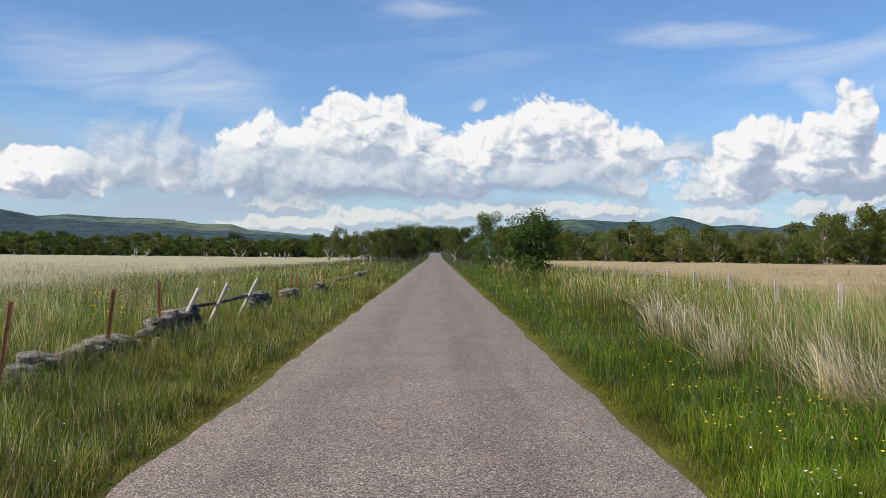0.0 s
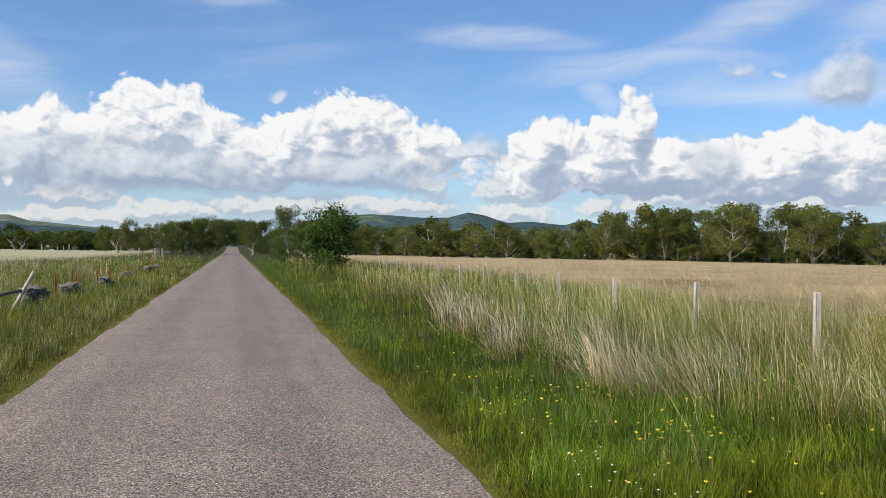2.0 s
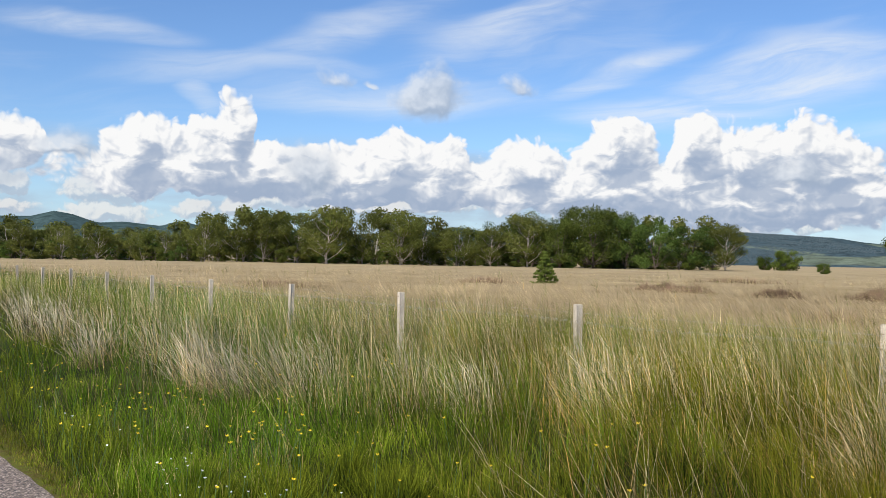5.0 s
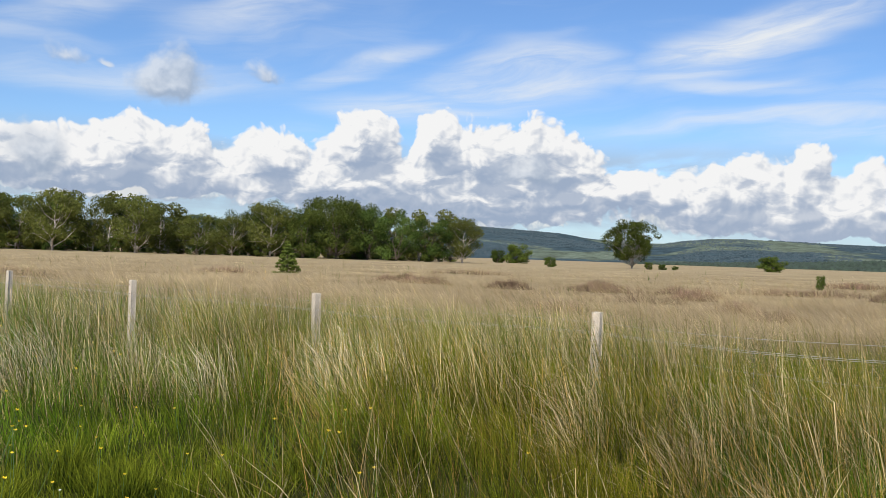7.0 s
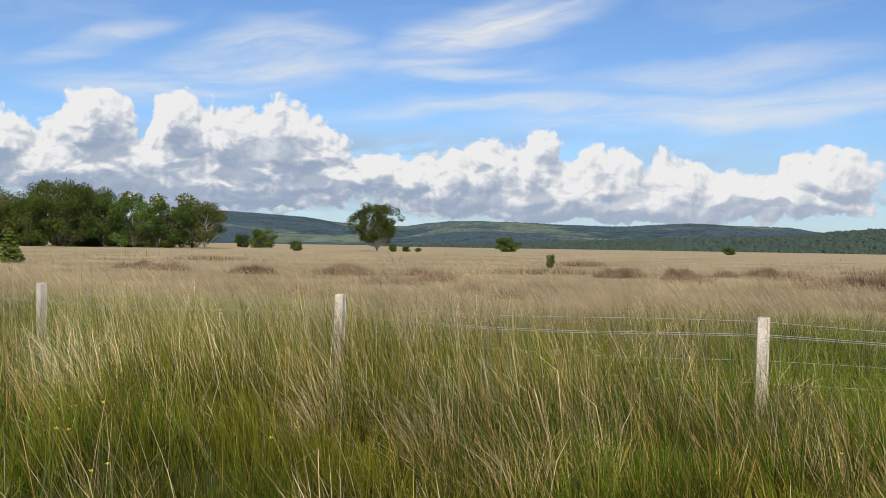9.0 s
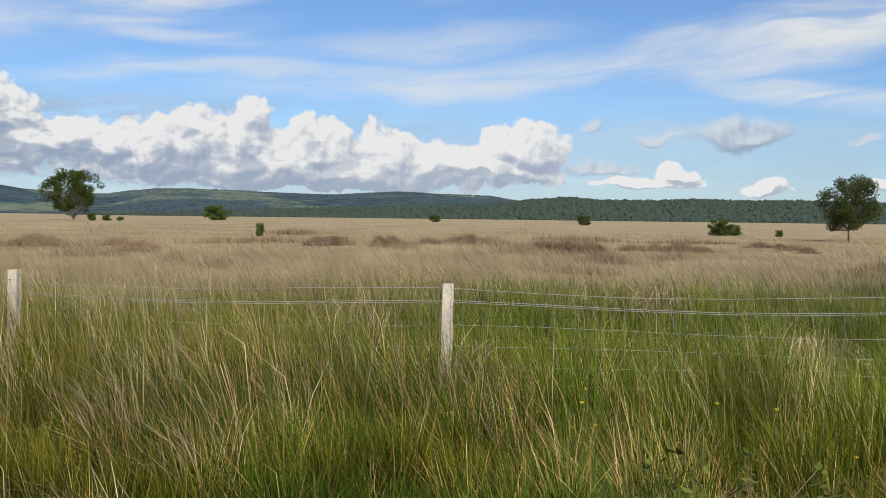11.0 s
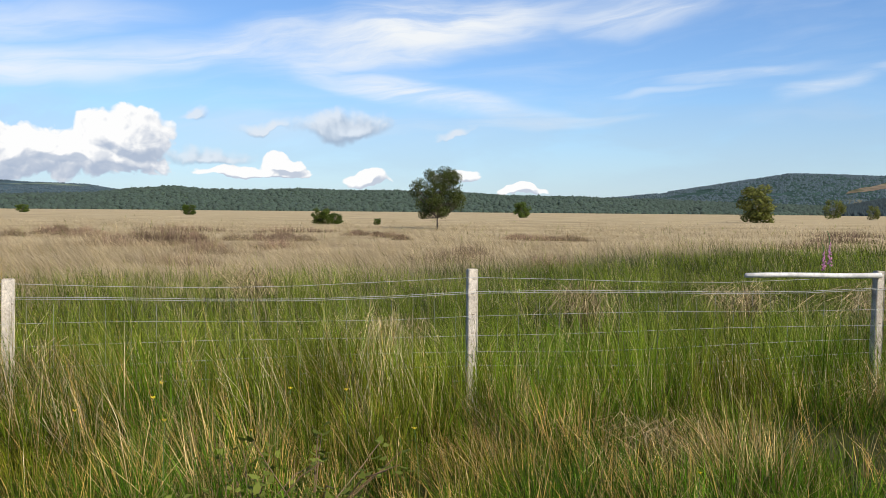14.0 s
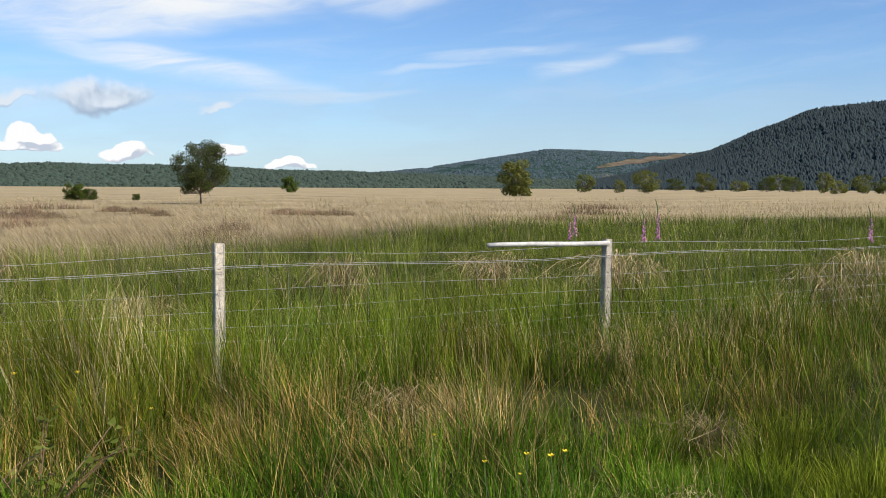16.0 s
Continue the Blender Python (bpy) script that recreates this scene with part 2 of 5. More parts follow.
    mottle = n.math("SUBTRACT", n.noise(n.vec("MULTIPLY", degrees, (.62, 1.1, 0)), 1.0, 3.0, 0.55, 0.4), 0.5)
    facing = n.step(n.math("SUBTRACT", here[0], lit), -.34, .30)
    under = n.step(n.math("MULTIPLY_ADD", mottle, 3.4, deep), -.12, .85)
    under = n.math("MULTIPLY", under, n.step(az, radians(60), radians(84), 1.0, 0.6))
    shade = n.math("MULTIPLY", n.math("MULTIPLY_ADD", facing, .72, .28), n.math("MULTIPLY_ADD", under, -.80, 1.0))
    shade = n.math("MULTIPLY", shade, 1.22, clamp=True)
    cloud = n.mix(shade, (.33, .425, .59), (1.0, 1.0, 1.0))
    s = over(n.step(here[0], -.03, .15), s, glow(cloud, 0.83))
    drift = cloud_cover("drifting_cloud", GREY, 1.0, .7, 1.4)
    grey, grey_lit = thick(drift)[0], thick(drift, -.3, .45)[0]
    dull = n.mix(n.step(n.math("SUBTRACT", grey, grey_lit), -.30, .50), (.38, .47, .61), (.82, .87, .94))
    s = over(n.math("MULTIPLY", n.step(grey, -.15, .55), .80), s, glow(dull, 0.80))
    # clouds stand in one belt above the horizon, plain blue is over and behind it
    belt = n.math("MULTIPLY", n.math("LESS_THAN", el, radians(19)), n.math("GREATER_THAN", el, radians(-2)))
    belt = n.math("MULTIPLY", belt, n.math("MULTIPLY", n.math("LESS_THAN", az, radians(158)), n.math("GREATER_THAN", az, radians(-42))))
    full = n.add("ShaderNodeMixShader", belt, n.add("ShaderNodeBackground", clear, 1.0).outputs[0], n.add("ShaderNodeBackground", s, 1.0).outputs[0])
    n.put(n.add("ShaderNodeOutputWorld").inputs[0], full.outputs[0])


build_sky()
sun = bpy.data.lights.new("sun", "SUN")
sun.energy, sun.angle, sun.color = 5.0, radians(0.6), (1.0, 0.915, 0.77)
new("sun", sun).matrix_world = look(bearing(SUN_AZ, 50, 50 * math.tan(radians(SUN_EL))), (0, 0, 0))

# ---- materials ----


def material(name):
    m = bpy.data.materials.new(name)
    m.use_nodes = True
    m.node_tree.nodes.clear()
    n = Nodes(m.node_tree)
    return m, n, n.add("ShaderNodeOutputMaterial").inputs[0]


def surface(name, colours, scale, rough=0.85, bump=0.2, fine=60.0, metal=0.0, specks=None):
    """Mottled solid surface: two colours at one scale, fine grain on top, optional specks (colour, scale, amount)."""
    m, n, out = material(name)
    at = n.add("ShaderNodeTexCoord").outputs["Object"]
    tone = n.add("ShaderNodeObjectInfo").outputs["Random"]
    big = n.step(n.noise(at, scale, 5.0, 0.6, 0.3), 0.35, 0.68)
    col = n.mix(big, colours[0], colours[1])
    grain = n.noise(at, fine, 3.0, 0.7)
    if specks:
        col = n.mix(n.step(n.noise(at, specks[1], 4.0, 0.65), specks[2], specks[2] + 0.08), col, specks[0])
    col = n.mix(1.0, col, n.add("ShaderNodeCombineColor", *[n.step(grain, 0.25, 0.75, 0.7, 1.2)] * 3).outputs[0], "MULTIPLY")
    col = n.mix(1.0, col, n.add("ShaderNodeCombineColor", *[n.step(tone, 0.0, 1.0, 0.8, 1.15)] * 3).outputs[0], "MULTIPLY")
    b = n.add("ShaderNodeBsdfPrincipled", col)
    b.inputs["Roughness"].default_value, b.inputs["Metallic"].default_value = rough, metal
    b.inputs["Specular IOR Level"].default_value = 0.25
    r = n.add("ShaderNodeBump", bump, 0.02)
    n.put(r.inputs["Height"], n.math("ADD", grain, n.math("MULTIPLY", big, 0.7)))
    n.put(b.inputs["Normal"], r.outputs[0])
    n.put(out, b.outputs[0])
    return m


def blade_stuff(name, low, high, dry, dry_share, patch=0.35, through_light=0.3, rough=0.7, hue_patch=None, uneven=0.55):
    """Grass: colour runs from the foot, darkened for the shade among the blades, to the tip, varies blade by blade, and
    in patches over the ground.
    """
    m, n, out = material(name)
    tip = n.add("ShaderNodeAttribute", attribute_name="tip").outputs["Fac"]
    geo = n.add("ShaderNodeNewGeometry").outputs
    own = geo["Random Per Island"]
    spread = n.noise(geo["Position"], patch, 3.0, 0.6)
    # low holds the painted shade at the foot, high the blade's own tip colour
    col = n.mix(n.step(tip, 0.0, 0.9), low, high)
    if hue_patch:
        col = n.mix(n.step(spread, 0.40, 0.62), col, hue_patch)
    dead = n.math("ADD", own, n.math("MULTIPLY", n.math("SUBTRACT", spread, 0.5), 0.9))
    col = n.mix(n.step(dead, 1.0 - dry_share, 1.06 - dry_share), col, dry)
    gain = n.step(n.math("FRACT", n.math("MULTIPLY", own, 17.0)), 0.0, 1.0, 1.0 - uneven, 0.95 + uneven)
    gain = n.math("MULTIPLY", gain, n.step(n.noise(geo["Position"], 1.7, 4.0, 0.65), 0.3, 0.7, 0.50, 1.35))
    gain = n.math("MULTIPLY", gain, n.step(n.noise(n.vec("MULTIPLY", geo["Position"], (.16, .16, 0)), 1.0, 4.0, 0.6), 0.34, 0.66, 0.70, 1.22))
    col = n.mix(1.0, col, n.add("ShaderNodeCombineColor", gain, gain, gain).outputs[0], "MULTIPLY")
    b = n.add("ShaderNodeBsdfPrincipled", col)
    b.inputs["Roughness"].default_value, b.inputs["Specular IOR Level"].default_value = rough, 0.08
    t = n.add("ShaderNodeBsdfTranslucent", col).outputs[0]
    n.put(out, n.add("ShaderNodeMixShader", through_light, b.outputs[0], t).outputs[0])
    return m


def leaf_stuff(name, a, b_col, through_light=0.3):
    m, n, out = material(name)
    geo = n.add("ShaderNodeNewGeometry").outputs
    own = geo["Random Per Island"]
    tone = n.add("ShaderNodeObjectInfo").outputs["Random"]
    col = n.mix(n.math("ADD", n.math("MULTIPLY", own, 0.6), n.math("MULTIPLY", tone, 0.4)), a, b_col)
    gain = n.math("MULTIPLY", n.step(n.math("FRACT", n.math("MULTIPLY", own, 13.0)), 0, 1, 0.75, 1.25), n.step(n.math("FRACT", n.math("MULTIPLY", tone, 7.0)), 0, 1, 0.8, 1.2))
    col = n.mix(1.0, col, n.add("ShaderNodeCombineColor", gain, gain, gain).outputs[0], "MULTIPLY")
    b = n.add("ShaderNodeBsdfPrincipled", col)
    b.inputs["Roughness"].default_value, b.inputs["Specular IOR Level"].default_value = 0.7, 0.08
    t = n.add("ShaderNodeBsdfTranslucent", col).outputs[0]
    n.put(out, n.add("ShaderNodeMixShader", through_light, b.outputs[0], t).outputs[0])
    return m


def plain(name, colour, rough=0.7, metal=0.0, lo=0.75, hi=1.2):
    m, n, out = material(name)
    tone = n.add("ShaderNodeNewGeometry").outputs["Random Per Island"]
    g = n.step(tone, 0, 1, lo, hi)
    b = n.add("ShaderNodeBsdfPrincipled", n.mix(1.0, colour, n.add("ShaderNodeCombineColor", g, g, g).outputs[0], "MULTIPLY"))
    b.inputs["Roughness"].default_value, b.inputs["Metallic"].default_value = rough, metal
    n.put(out, b.outputs[0])
    return m


def road_material():
    m, n, out = material("chipped_asphalt")
    at = n.add("ShaderNodeNewGeometry").outputs["Position"]
    chips = n.add("ShaderNodeTexVoronoi")
    n.put(chips.inputs["Vector"], at)
    chips.inputs["Scale"].default_value = 74.0
    pick = n.add("ShaderNodeSeparateColor", chips.outputs["Color"]).outputs
    stone = n.mix(pick[0], (.105, .082, .066), (.375, .300, .246))
    stone = n.mix(n.step(pick[1], .84, .9), stone, (.52, .43, .36))
    gap = n.step(chips.outputs["Distance"], 0.45, 0.85)
    col = n.mix(gap, stone, (.06, .055, .055))
    x = n.add("ShaderNodeSeparateXYZ", at).outputs[0]
    # wheel tracks polished, the middle and the edges looser
    wob = n.math("MULTIPLY", n.math("SUBTRACT", n.noise(at, .25, 2.0), 0.5), 0.5)
    track = n.math("ABSOLUTE", n.math("SUBTRACT", n.math("ABSOLUTE", n.math("ADD", n.math("ADD", x, 0.15), wob)), 0.85))
    worn = n.step(track, 0.15, 0.55, 1.0, 0.0)
    long = n.noise(n.vec("MULTIPLY", at, (2.2, .12, 1.0)), 1.0, 5.0, 0.65)
    blot = n.noise(at, 0.7, 5.0, 0.65, 0.4)
    gain = n.math("ADD", n.step(blot, .3, .7, .90, 1.08), n.math("MULTIPLY", n.math("SUBTRACT", long, 0.5), 0.45))
    gain = n.math("MULTIPLY", gain, n.step(worn, 0, 1, 1.06, 0.92))
    patch = n.noise(n.vec("MULTIPLY", at, (1.9, .8, 1.0)), 1.0, 4.0, 0.65)
    col = n.mix(n.step(patch, .61, .70, 0, .55), col, (.36, .225, .17))
    col = n.mix(1.0, col, n.add("ShaderNodeCombineColor", gain, gain, gain).outputs[0], "MULTIPLY")
    b = n.add("ShaderNodeBsdfPrincipled", col)
    b.inputs["Roughness"].default_value, b.inputs["Specular IOR Level"].default_value = 0.8, 0.25
    r = n.add("ShaderNodeBump", 0.7, 0.006)
    n.put(r.inputs["Height"], n.math("SUBTRACT", 1.0, chips.outputs["Distance"]))
    n.put(b.inputs["Normal"], r.outputs[0])
    n.put(out, b.outputs[0])
    return m


def ground_material():
    m, n, out = material("meadow_ground")
    at = n.add("ShaderNodeNewGeometry").outputs["Position"]
    x, y = n.add("ShaderNodeSeparateXYZ", at).outputs[:2]
    wob = n.math("MULTIPLY", n.math("SUBTRACT", n.noise(at, .08, 4.0, .6), 0.5), 12.0)
    wet = n.math("MULTIPLY", n.step(y, 6.0, -22.0), 18.0)
    right = n.step(n.math("SUBTRACT", n.math("ADD", x, wob), wet), 10.0, 18.0)
    left = n.step(n.math("SUBTRACT", wob, x), 13.0, 22.0)
    moor = n.math("MAXIMUM", right, left)
    blot = n.noise(at, 0.5, 6.0, 0.65)
    # thatch under the grass, its colour darkened for the shade between blades
    shaded_thatch = n.mix(n.step(blot, .35, .65), (.022, .032, .008), (.065, .065, .020))
    tan = n.mix(n.step(n.noise(n.vec("MULTIPLY", at, (.12, .12, .12)), 1.0, 6.0, .7), .3, .7), (.30, .235, .125), (.45, .355, .21))
    mound = n.math("MULTIPLY", n.step(n.noise(n.vec("MULTIPLY", at, (.07, .07, .07)), 1.0, 5.0, .62), .56, .68), 0.6)
    tan = n.mix(mound, tan, (.20, .145, .09))
    col = n.mix(moor, shaded_thatch, n.mix(left, tan, n.mix(n.step(blot, .3, .7), (.30, .28, .16), (.44, .41, .28))))
    away = n.math("ABSOLUTE", n.math("ADD", x, 0.045))
    edge = n.step(n.math("ADD", away, n.math("MULTIPLY", n.math("SUBTRACT", n.noise(at, 2.5, 4.0), .5), .5)), 2.04, 2.32, 1.0, 0.0)
    moss = n.mix(n.step(n.noise(at, 9.0, 5.0, .7), .4, .62), (.115, .10, .030), (.13, .15, .022))
    col = n.mix(edge, col, moss)
    b = n.add("ShaderNodeBsdfPrincipled", col)
    b.inputs["Roughness"].default_value, b.inputs["Specular IOR Level"].default_value = 0.95, 0.1
    r = n.add("ShaderNodeBump", 0.8, 0.05)
    n.put(r.inputs["Height"], n.noise(at, 14.0, 6.0, .75))
    n.put(b.inputs["Normal"], r.outputs[0])
    n.put(out, b.outputs[0])
    return m


def hill_material(name, woods, open_land, share, scale):
    m, n, out = material(name)
    at = n.add("ShaderNodeNewGeometry").outputs["Position"]
    f = n.step(n.noise(n.vec("MULTIPLY", at, (scale, scale, scale * 2.0)), 1.0, 5.0, .55, .4), share, share + .06)
    tex = n.noise(n.vec("MULTIPLY", at, (.03, .03, .05)), 1.0, 6.0, .75)
    col = n.mix(f, woods, open_land)
    g = n.step(tex, .3, .7, .6, 1.4)
    col = n.mix(1.0, col, n.add("ShaderNodeCombineColor", g, g, g).outputs[0], "MULTIPLY")
    b = n.add("ShaderNodeBsdfPrincipled", col)
    b.inputs["Roughness"].default_value, b.inputs["Specular IOR Level"].default_value = 1.0, 0.0
    n.put(out, b.outputs[0])
    return m


ROAD = road_material()
GROUND = ground_material()
BARK_PALE = surface("birch_bark", ((.50, .455, .40), (.18, .145, .12)), 1.6, 0.8, 0.3, 14.0)
BARK_DARK = surface("grey_bark", ((.13, .105, .085), (.07, .055, .045)), 2.5, 0.9, 0.4, 20.0)
DEADWOOD = surface("bleached_wood", ((.48, .44, .39), (.28, .25, .22)), 2.0, 0.85, 0.3, 25.0)
POSTWOOD = surface("weathered_post_wood", ((.59, .52, .43), (.41, .355, .285)), 9.0, 0.85, 0.4, 70.0, specks=((.17, .14, .11), 16.0, .66))
POLE = surface("silvered_pole_wood", ((.66, .635, .60), (.54, .515, .48)), 3.0, 0.6, 0.12, 16.0)
RUST = surface("rusty_iron", ((.56, .21, .075), (.34, .12, .05)), 12.0, 0.85, 0.4, 90.0)
STONE = surface("lichened_stone", ((.30, .275, .235), (.085, .073, .057)), 2.6, 0.95, 1.0, 14.0, specks=((.17, .095, .045), 2.2, .56))
RUBBLE = surface("wall_core", ((.085, .075, .058), (.035, .034, .020)), 7.0, 1.0, 1.0, 30.0)
RUSTED = plain("rusted_staple", (.16, .12, .09), 0.8)
WIRE = plain("galvanised_wire", (.44, .43, .41), 0.55, 0.3)
LEAF_BIRCH = leaf_stuff("birch_leaves", (.090, .110, .024), (.155, .165, .042), 0.38)
LEAF_DARK = leaf_stuff("oak_leaves", (.060, .085, .017), (.108, .132, .028), 0.42)
LEAF_MOOR = leaf_stuff("moor_tree_leaves", (.050, .070, .018), (.100, .118, .033), 0.38)
LEAF_BRIGHT = leaf_stuff("willow_leaves", (.055, .10, .020), (.11, .16, .036))
LEAF_YELLOW = leaf_stuff("sallow_leaves", (.095, .115, .024), (.175, .175, .045))
LEAF_GORSE = leaf_stuff("gorse_leaves", (.042, .074, .012), (.095, .125, .022))
NEEDLES = leaf_stuff("spruce_needles", (.095, .132, .024), (.165, .205, .042), 0.3)
BRAMBLE = leaf_stuff("bramble_leaves", (.10, .13, .020), (.20, .22, .045))
CANE = plain("bramble_cane", (.14, .085, .04), 0.7)
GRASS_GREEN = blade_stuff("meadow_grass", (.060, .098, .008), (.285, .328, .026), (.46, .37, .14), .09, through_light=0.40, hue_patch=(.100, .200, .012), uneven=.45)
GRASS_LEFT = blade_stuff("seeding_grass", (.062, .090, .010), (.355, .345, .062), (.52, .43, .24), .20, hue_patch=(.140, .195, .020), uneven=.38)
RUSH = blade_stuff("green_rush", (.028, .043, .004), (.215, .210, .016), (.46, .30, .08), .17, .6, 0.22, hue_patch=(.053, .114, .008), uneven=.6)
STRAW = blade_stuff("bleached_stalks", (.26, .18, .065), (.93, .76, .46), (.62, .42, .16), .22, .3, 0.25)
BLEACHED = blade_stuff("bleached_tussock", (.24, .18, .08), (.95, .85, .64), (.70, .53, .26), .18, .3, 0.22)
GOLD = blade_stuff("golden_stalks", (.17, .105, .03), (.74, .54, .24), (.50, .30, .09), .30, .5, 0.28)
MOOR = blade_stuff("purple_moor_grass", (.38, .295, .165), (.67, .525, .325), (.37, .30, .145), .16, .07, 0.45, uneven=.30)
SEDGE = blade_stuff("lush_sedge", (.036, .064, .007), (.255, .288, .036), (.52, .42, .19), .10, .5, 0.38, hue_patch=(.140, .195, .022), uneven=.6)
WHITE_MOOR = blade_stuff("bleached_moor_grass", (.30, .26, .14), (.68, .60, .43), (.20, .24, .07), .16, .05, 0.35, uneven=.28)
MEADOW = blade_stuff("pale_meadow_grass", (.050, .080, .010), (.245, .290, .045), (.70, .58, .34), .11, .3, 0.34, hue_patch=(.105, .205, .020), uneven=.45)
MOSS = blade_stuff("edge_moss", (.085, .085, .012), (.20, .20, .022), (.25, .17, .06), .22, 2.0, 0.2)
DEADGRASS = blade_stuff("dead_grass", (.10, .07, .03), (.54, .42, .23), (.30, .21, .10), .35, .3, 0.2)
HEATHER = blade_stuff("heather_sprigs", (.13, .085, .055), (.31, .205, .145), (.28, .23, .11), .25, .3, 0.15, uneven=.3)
BUTTER = plain("buttercup_petals", (.85, .62, .02), 0.35)
WHITE = plain("white_petals", (.80, .80, .76), 0.6)
PINK = plain("foxglove_bells", (.54, .21, .37), 0.6)
STEM = plain("green_stem", (.07, .13, .03), 0.6)

# ---- mesh helpers ----


def mesh_of(name, verts, faces, mat=None, smooth=False):
    me = bpy.data.meshes.new(name)
    me.from_pydata([tuple(v) for v in verts], [], faces)
    if mat:
        me.materials.append(mat)
    if smooth:
        me.shade_smooth()
    return me


def part(name, me, parent, label=""):
    ob = new(name, me)
    ob.parent = parent
    return tagged(ob, label)


def thing(name, m, label, category, group=""):
    ob = new(name)
    ob.empty_display_size = 0.2
    ob.matrix_world = m
    return tagged(ob, label, category, group)


def numpy_mesh(name, verts, faces, mat, tip=None, smooth=False):
    """verts (n, 3), faces (m, k) of one size, or a list of such arrays."""
    blocks = faces if isinstance(faces, list) else [faces]
    me = bpy.data.meshes.new(name)
    me.vertices.add(len(verts))
    me.vertices.foreach_set("co", np.asarray(verts, np.float32).ravel())
    loops = np.concatenate([b.ravel() for b in blocks]).astype(np.int32)
    sizes = np.concatenate([np.full(len(b), b.shape[1]) for b in blocks]).astype(np.int32)
    me.loops.add(len(loops))
    me.loops.foreach_set("vertex_index", loops)
    me.polygons.add(len(sizes))
    me.polygons.foreach_set("loop_start", np.r_[0, np.cumsum(sizes)[:-1]].astype(np.int32))
    me.update(calc_edges=True)
    if tip is not None:
        a = me.attributes.new("tip", "FLOAT", "POINT")
        a.data.foreach_set("value", np.asarray(tip, np.float32))
    me.materials.append(mat)
    if smooth:
        me.shade_smooth()
    return me


def tube(verts, faces, pts, radii, sides=6, cap=True):
    """Adds a tapered tube along pts to the lists."""
    base = len(verts)
    pts = [Vector(p) for p in pts]
    for i, (p, r) in enumerate(zip(pts, radii)):
        d = (pts[min(i + 1, len(pts) - 1)] - pts[max(i - 1, 0)]).normalized()
        u = d.orthogonal().normalized()
        if abs(d.z) < 0.95:
            u = d.cross(Vector((0, 0, 1))).normalized()
        else:
            u = d.cross(Vector((0, 1, 0))).normalized()
        w = d.cross(u)
        for k in range(sides):
            a = 2 * math.pi * k / sides
            verts.append(p + (u * math.cos(a) + w * math.sin(a)) * r)
    for i in range(len(pts) - 1):
        for k in range(sides):
            a, b = base + i * sides + k, base + i * sides + (k + 1) % sides
            faces.append((a, b, b + sides, a + sides))
    if cap:
        faces.append(tuple(base + k for k in reversed(range(sides))))
        faces.append(tuple(base + (len(pts) - 1) * sides + k for k in range(sides)))


def hashed(ix, iy, seed):
    v = np.sin(ix * 127.1 + iy * 311.7 + seed * 74.7) * 43758.5453
    return v - np.floor(v)


def vnoise(x, y, size, seed=0):
    """Smooth noise 0..1 over the plan, octaves from size metres down."""
    total, amp, norm = 0.0, 1.0, 0.0
    for o in range(3):
        u, v = np.asarray(x) / size + 37.0 * o, np.asarray(y) / size - 11.0 * o
        iu, iv = np.floor(u), np.floor(v)
        fu, fv = u - iu, v - iv
        fu, fv = fu * fu * (3 - 2 * fu), fv * fv * (3 - 2 * fv)
        n = (hashed(iu, iv, seed) * (1 - fu) + hashed(iu + 1, iv, seed) * fu) * (1 - fv) + \
            (hashed(iu, iv + 1, seed) * (1 - fu) + hashed(iu + 1, iv + 1, seed) * fu) * fv
        total, norm = total + amp * n, norm + amp
        amp, size = amp * 0.5, size * 0.5
    return total / norm


def smooth(v, lo, hi):
    t = np.clip((np.asarray(v, float) - lo) / (hi - lo), 0, 1)
    return t * t * (3 - 2 * t)


ROAD_L, ROAD_R, ROAD_END = -1.97, 1.88, 420.0


def lie(x, y):
    """Height of the ground."""
    x, y = np.asarray(x, float), np.asarray(y, float)
    off = np.maximum(ROAD_L - x, x - ROAD_R)
    h = -0.034 + smooth(off, 0.4, 3.5) * (x > 0) * (.12 + .14 * smooth(y, -3, 2)) + 0.16 * (vnoise(x, y, 3.0, 5) - 0.5) * smooth(off, 0.3, 2.0) * (1 - smooth(np.hypot(x, y), 10, 22))
    h = h + 0.30 * (vnoise(x, y, 26.0, 6) - 0.5) * smooth(off, 4.0, 20.0) * (1 - smooth(np.hypot(x, y), 22, 50))
    return h + 1.5 * smooth(y, 250, 400) * np.exp(-(x / 25.0) ** 2)


# ---- ground and road ----


def build_ground():
    """One sheet: fine by the road, coarser and coarser to the horizon."""
    line = [0.0]
    while line[-1] < 4600:
        line.append(line[-1] + max(0.30, line[-1] * 0.055))
    line = np.array([-v for v in reversed(line[1:])] + line)
    gx, gy = np.meshgrid(line, line)
    x, y = gx.ravel(), gy.ravel()
    n = len(line)
    i = np.arange(n * n).reshape(n, n)
    faces = np.stack([i[:-1, :-1], i[:-1, 1:], i[1:, 1:], i[1:, :-1]], -1).reshape(-1, 4)
    verts = np.stack([x, y, lie(x, y)], 1)
    # the bed of the road lies lower than its surface
    bed = (x > ROAD_L + 0.2) & (x < ROAD_R - 0.2) & (np.abs(y) < 460)
    verts[bed, 2] -= 0.05
    tagged(new("ground", numpy_mesh("ground", verts, faces, GROUND, smooth=True)), "rough grass ground of a flat moor beside a lane", "ground", kind="structure")


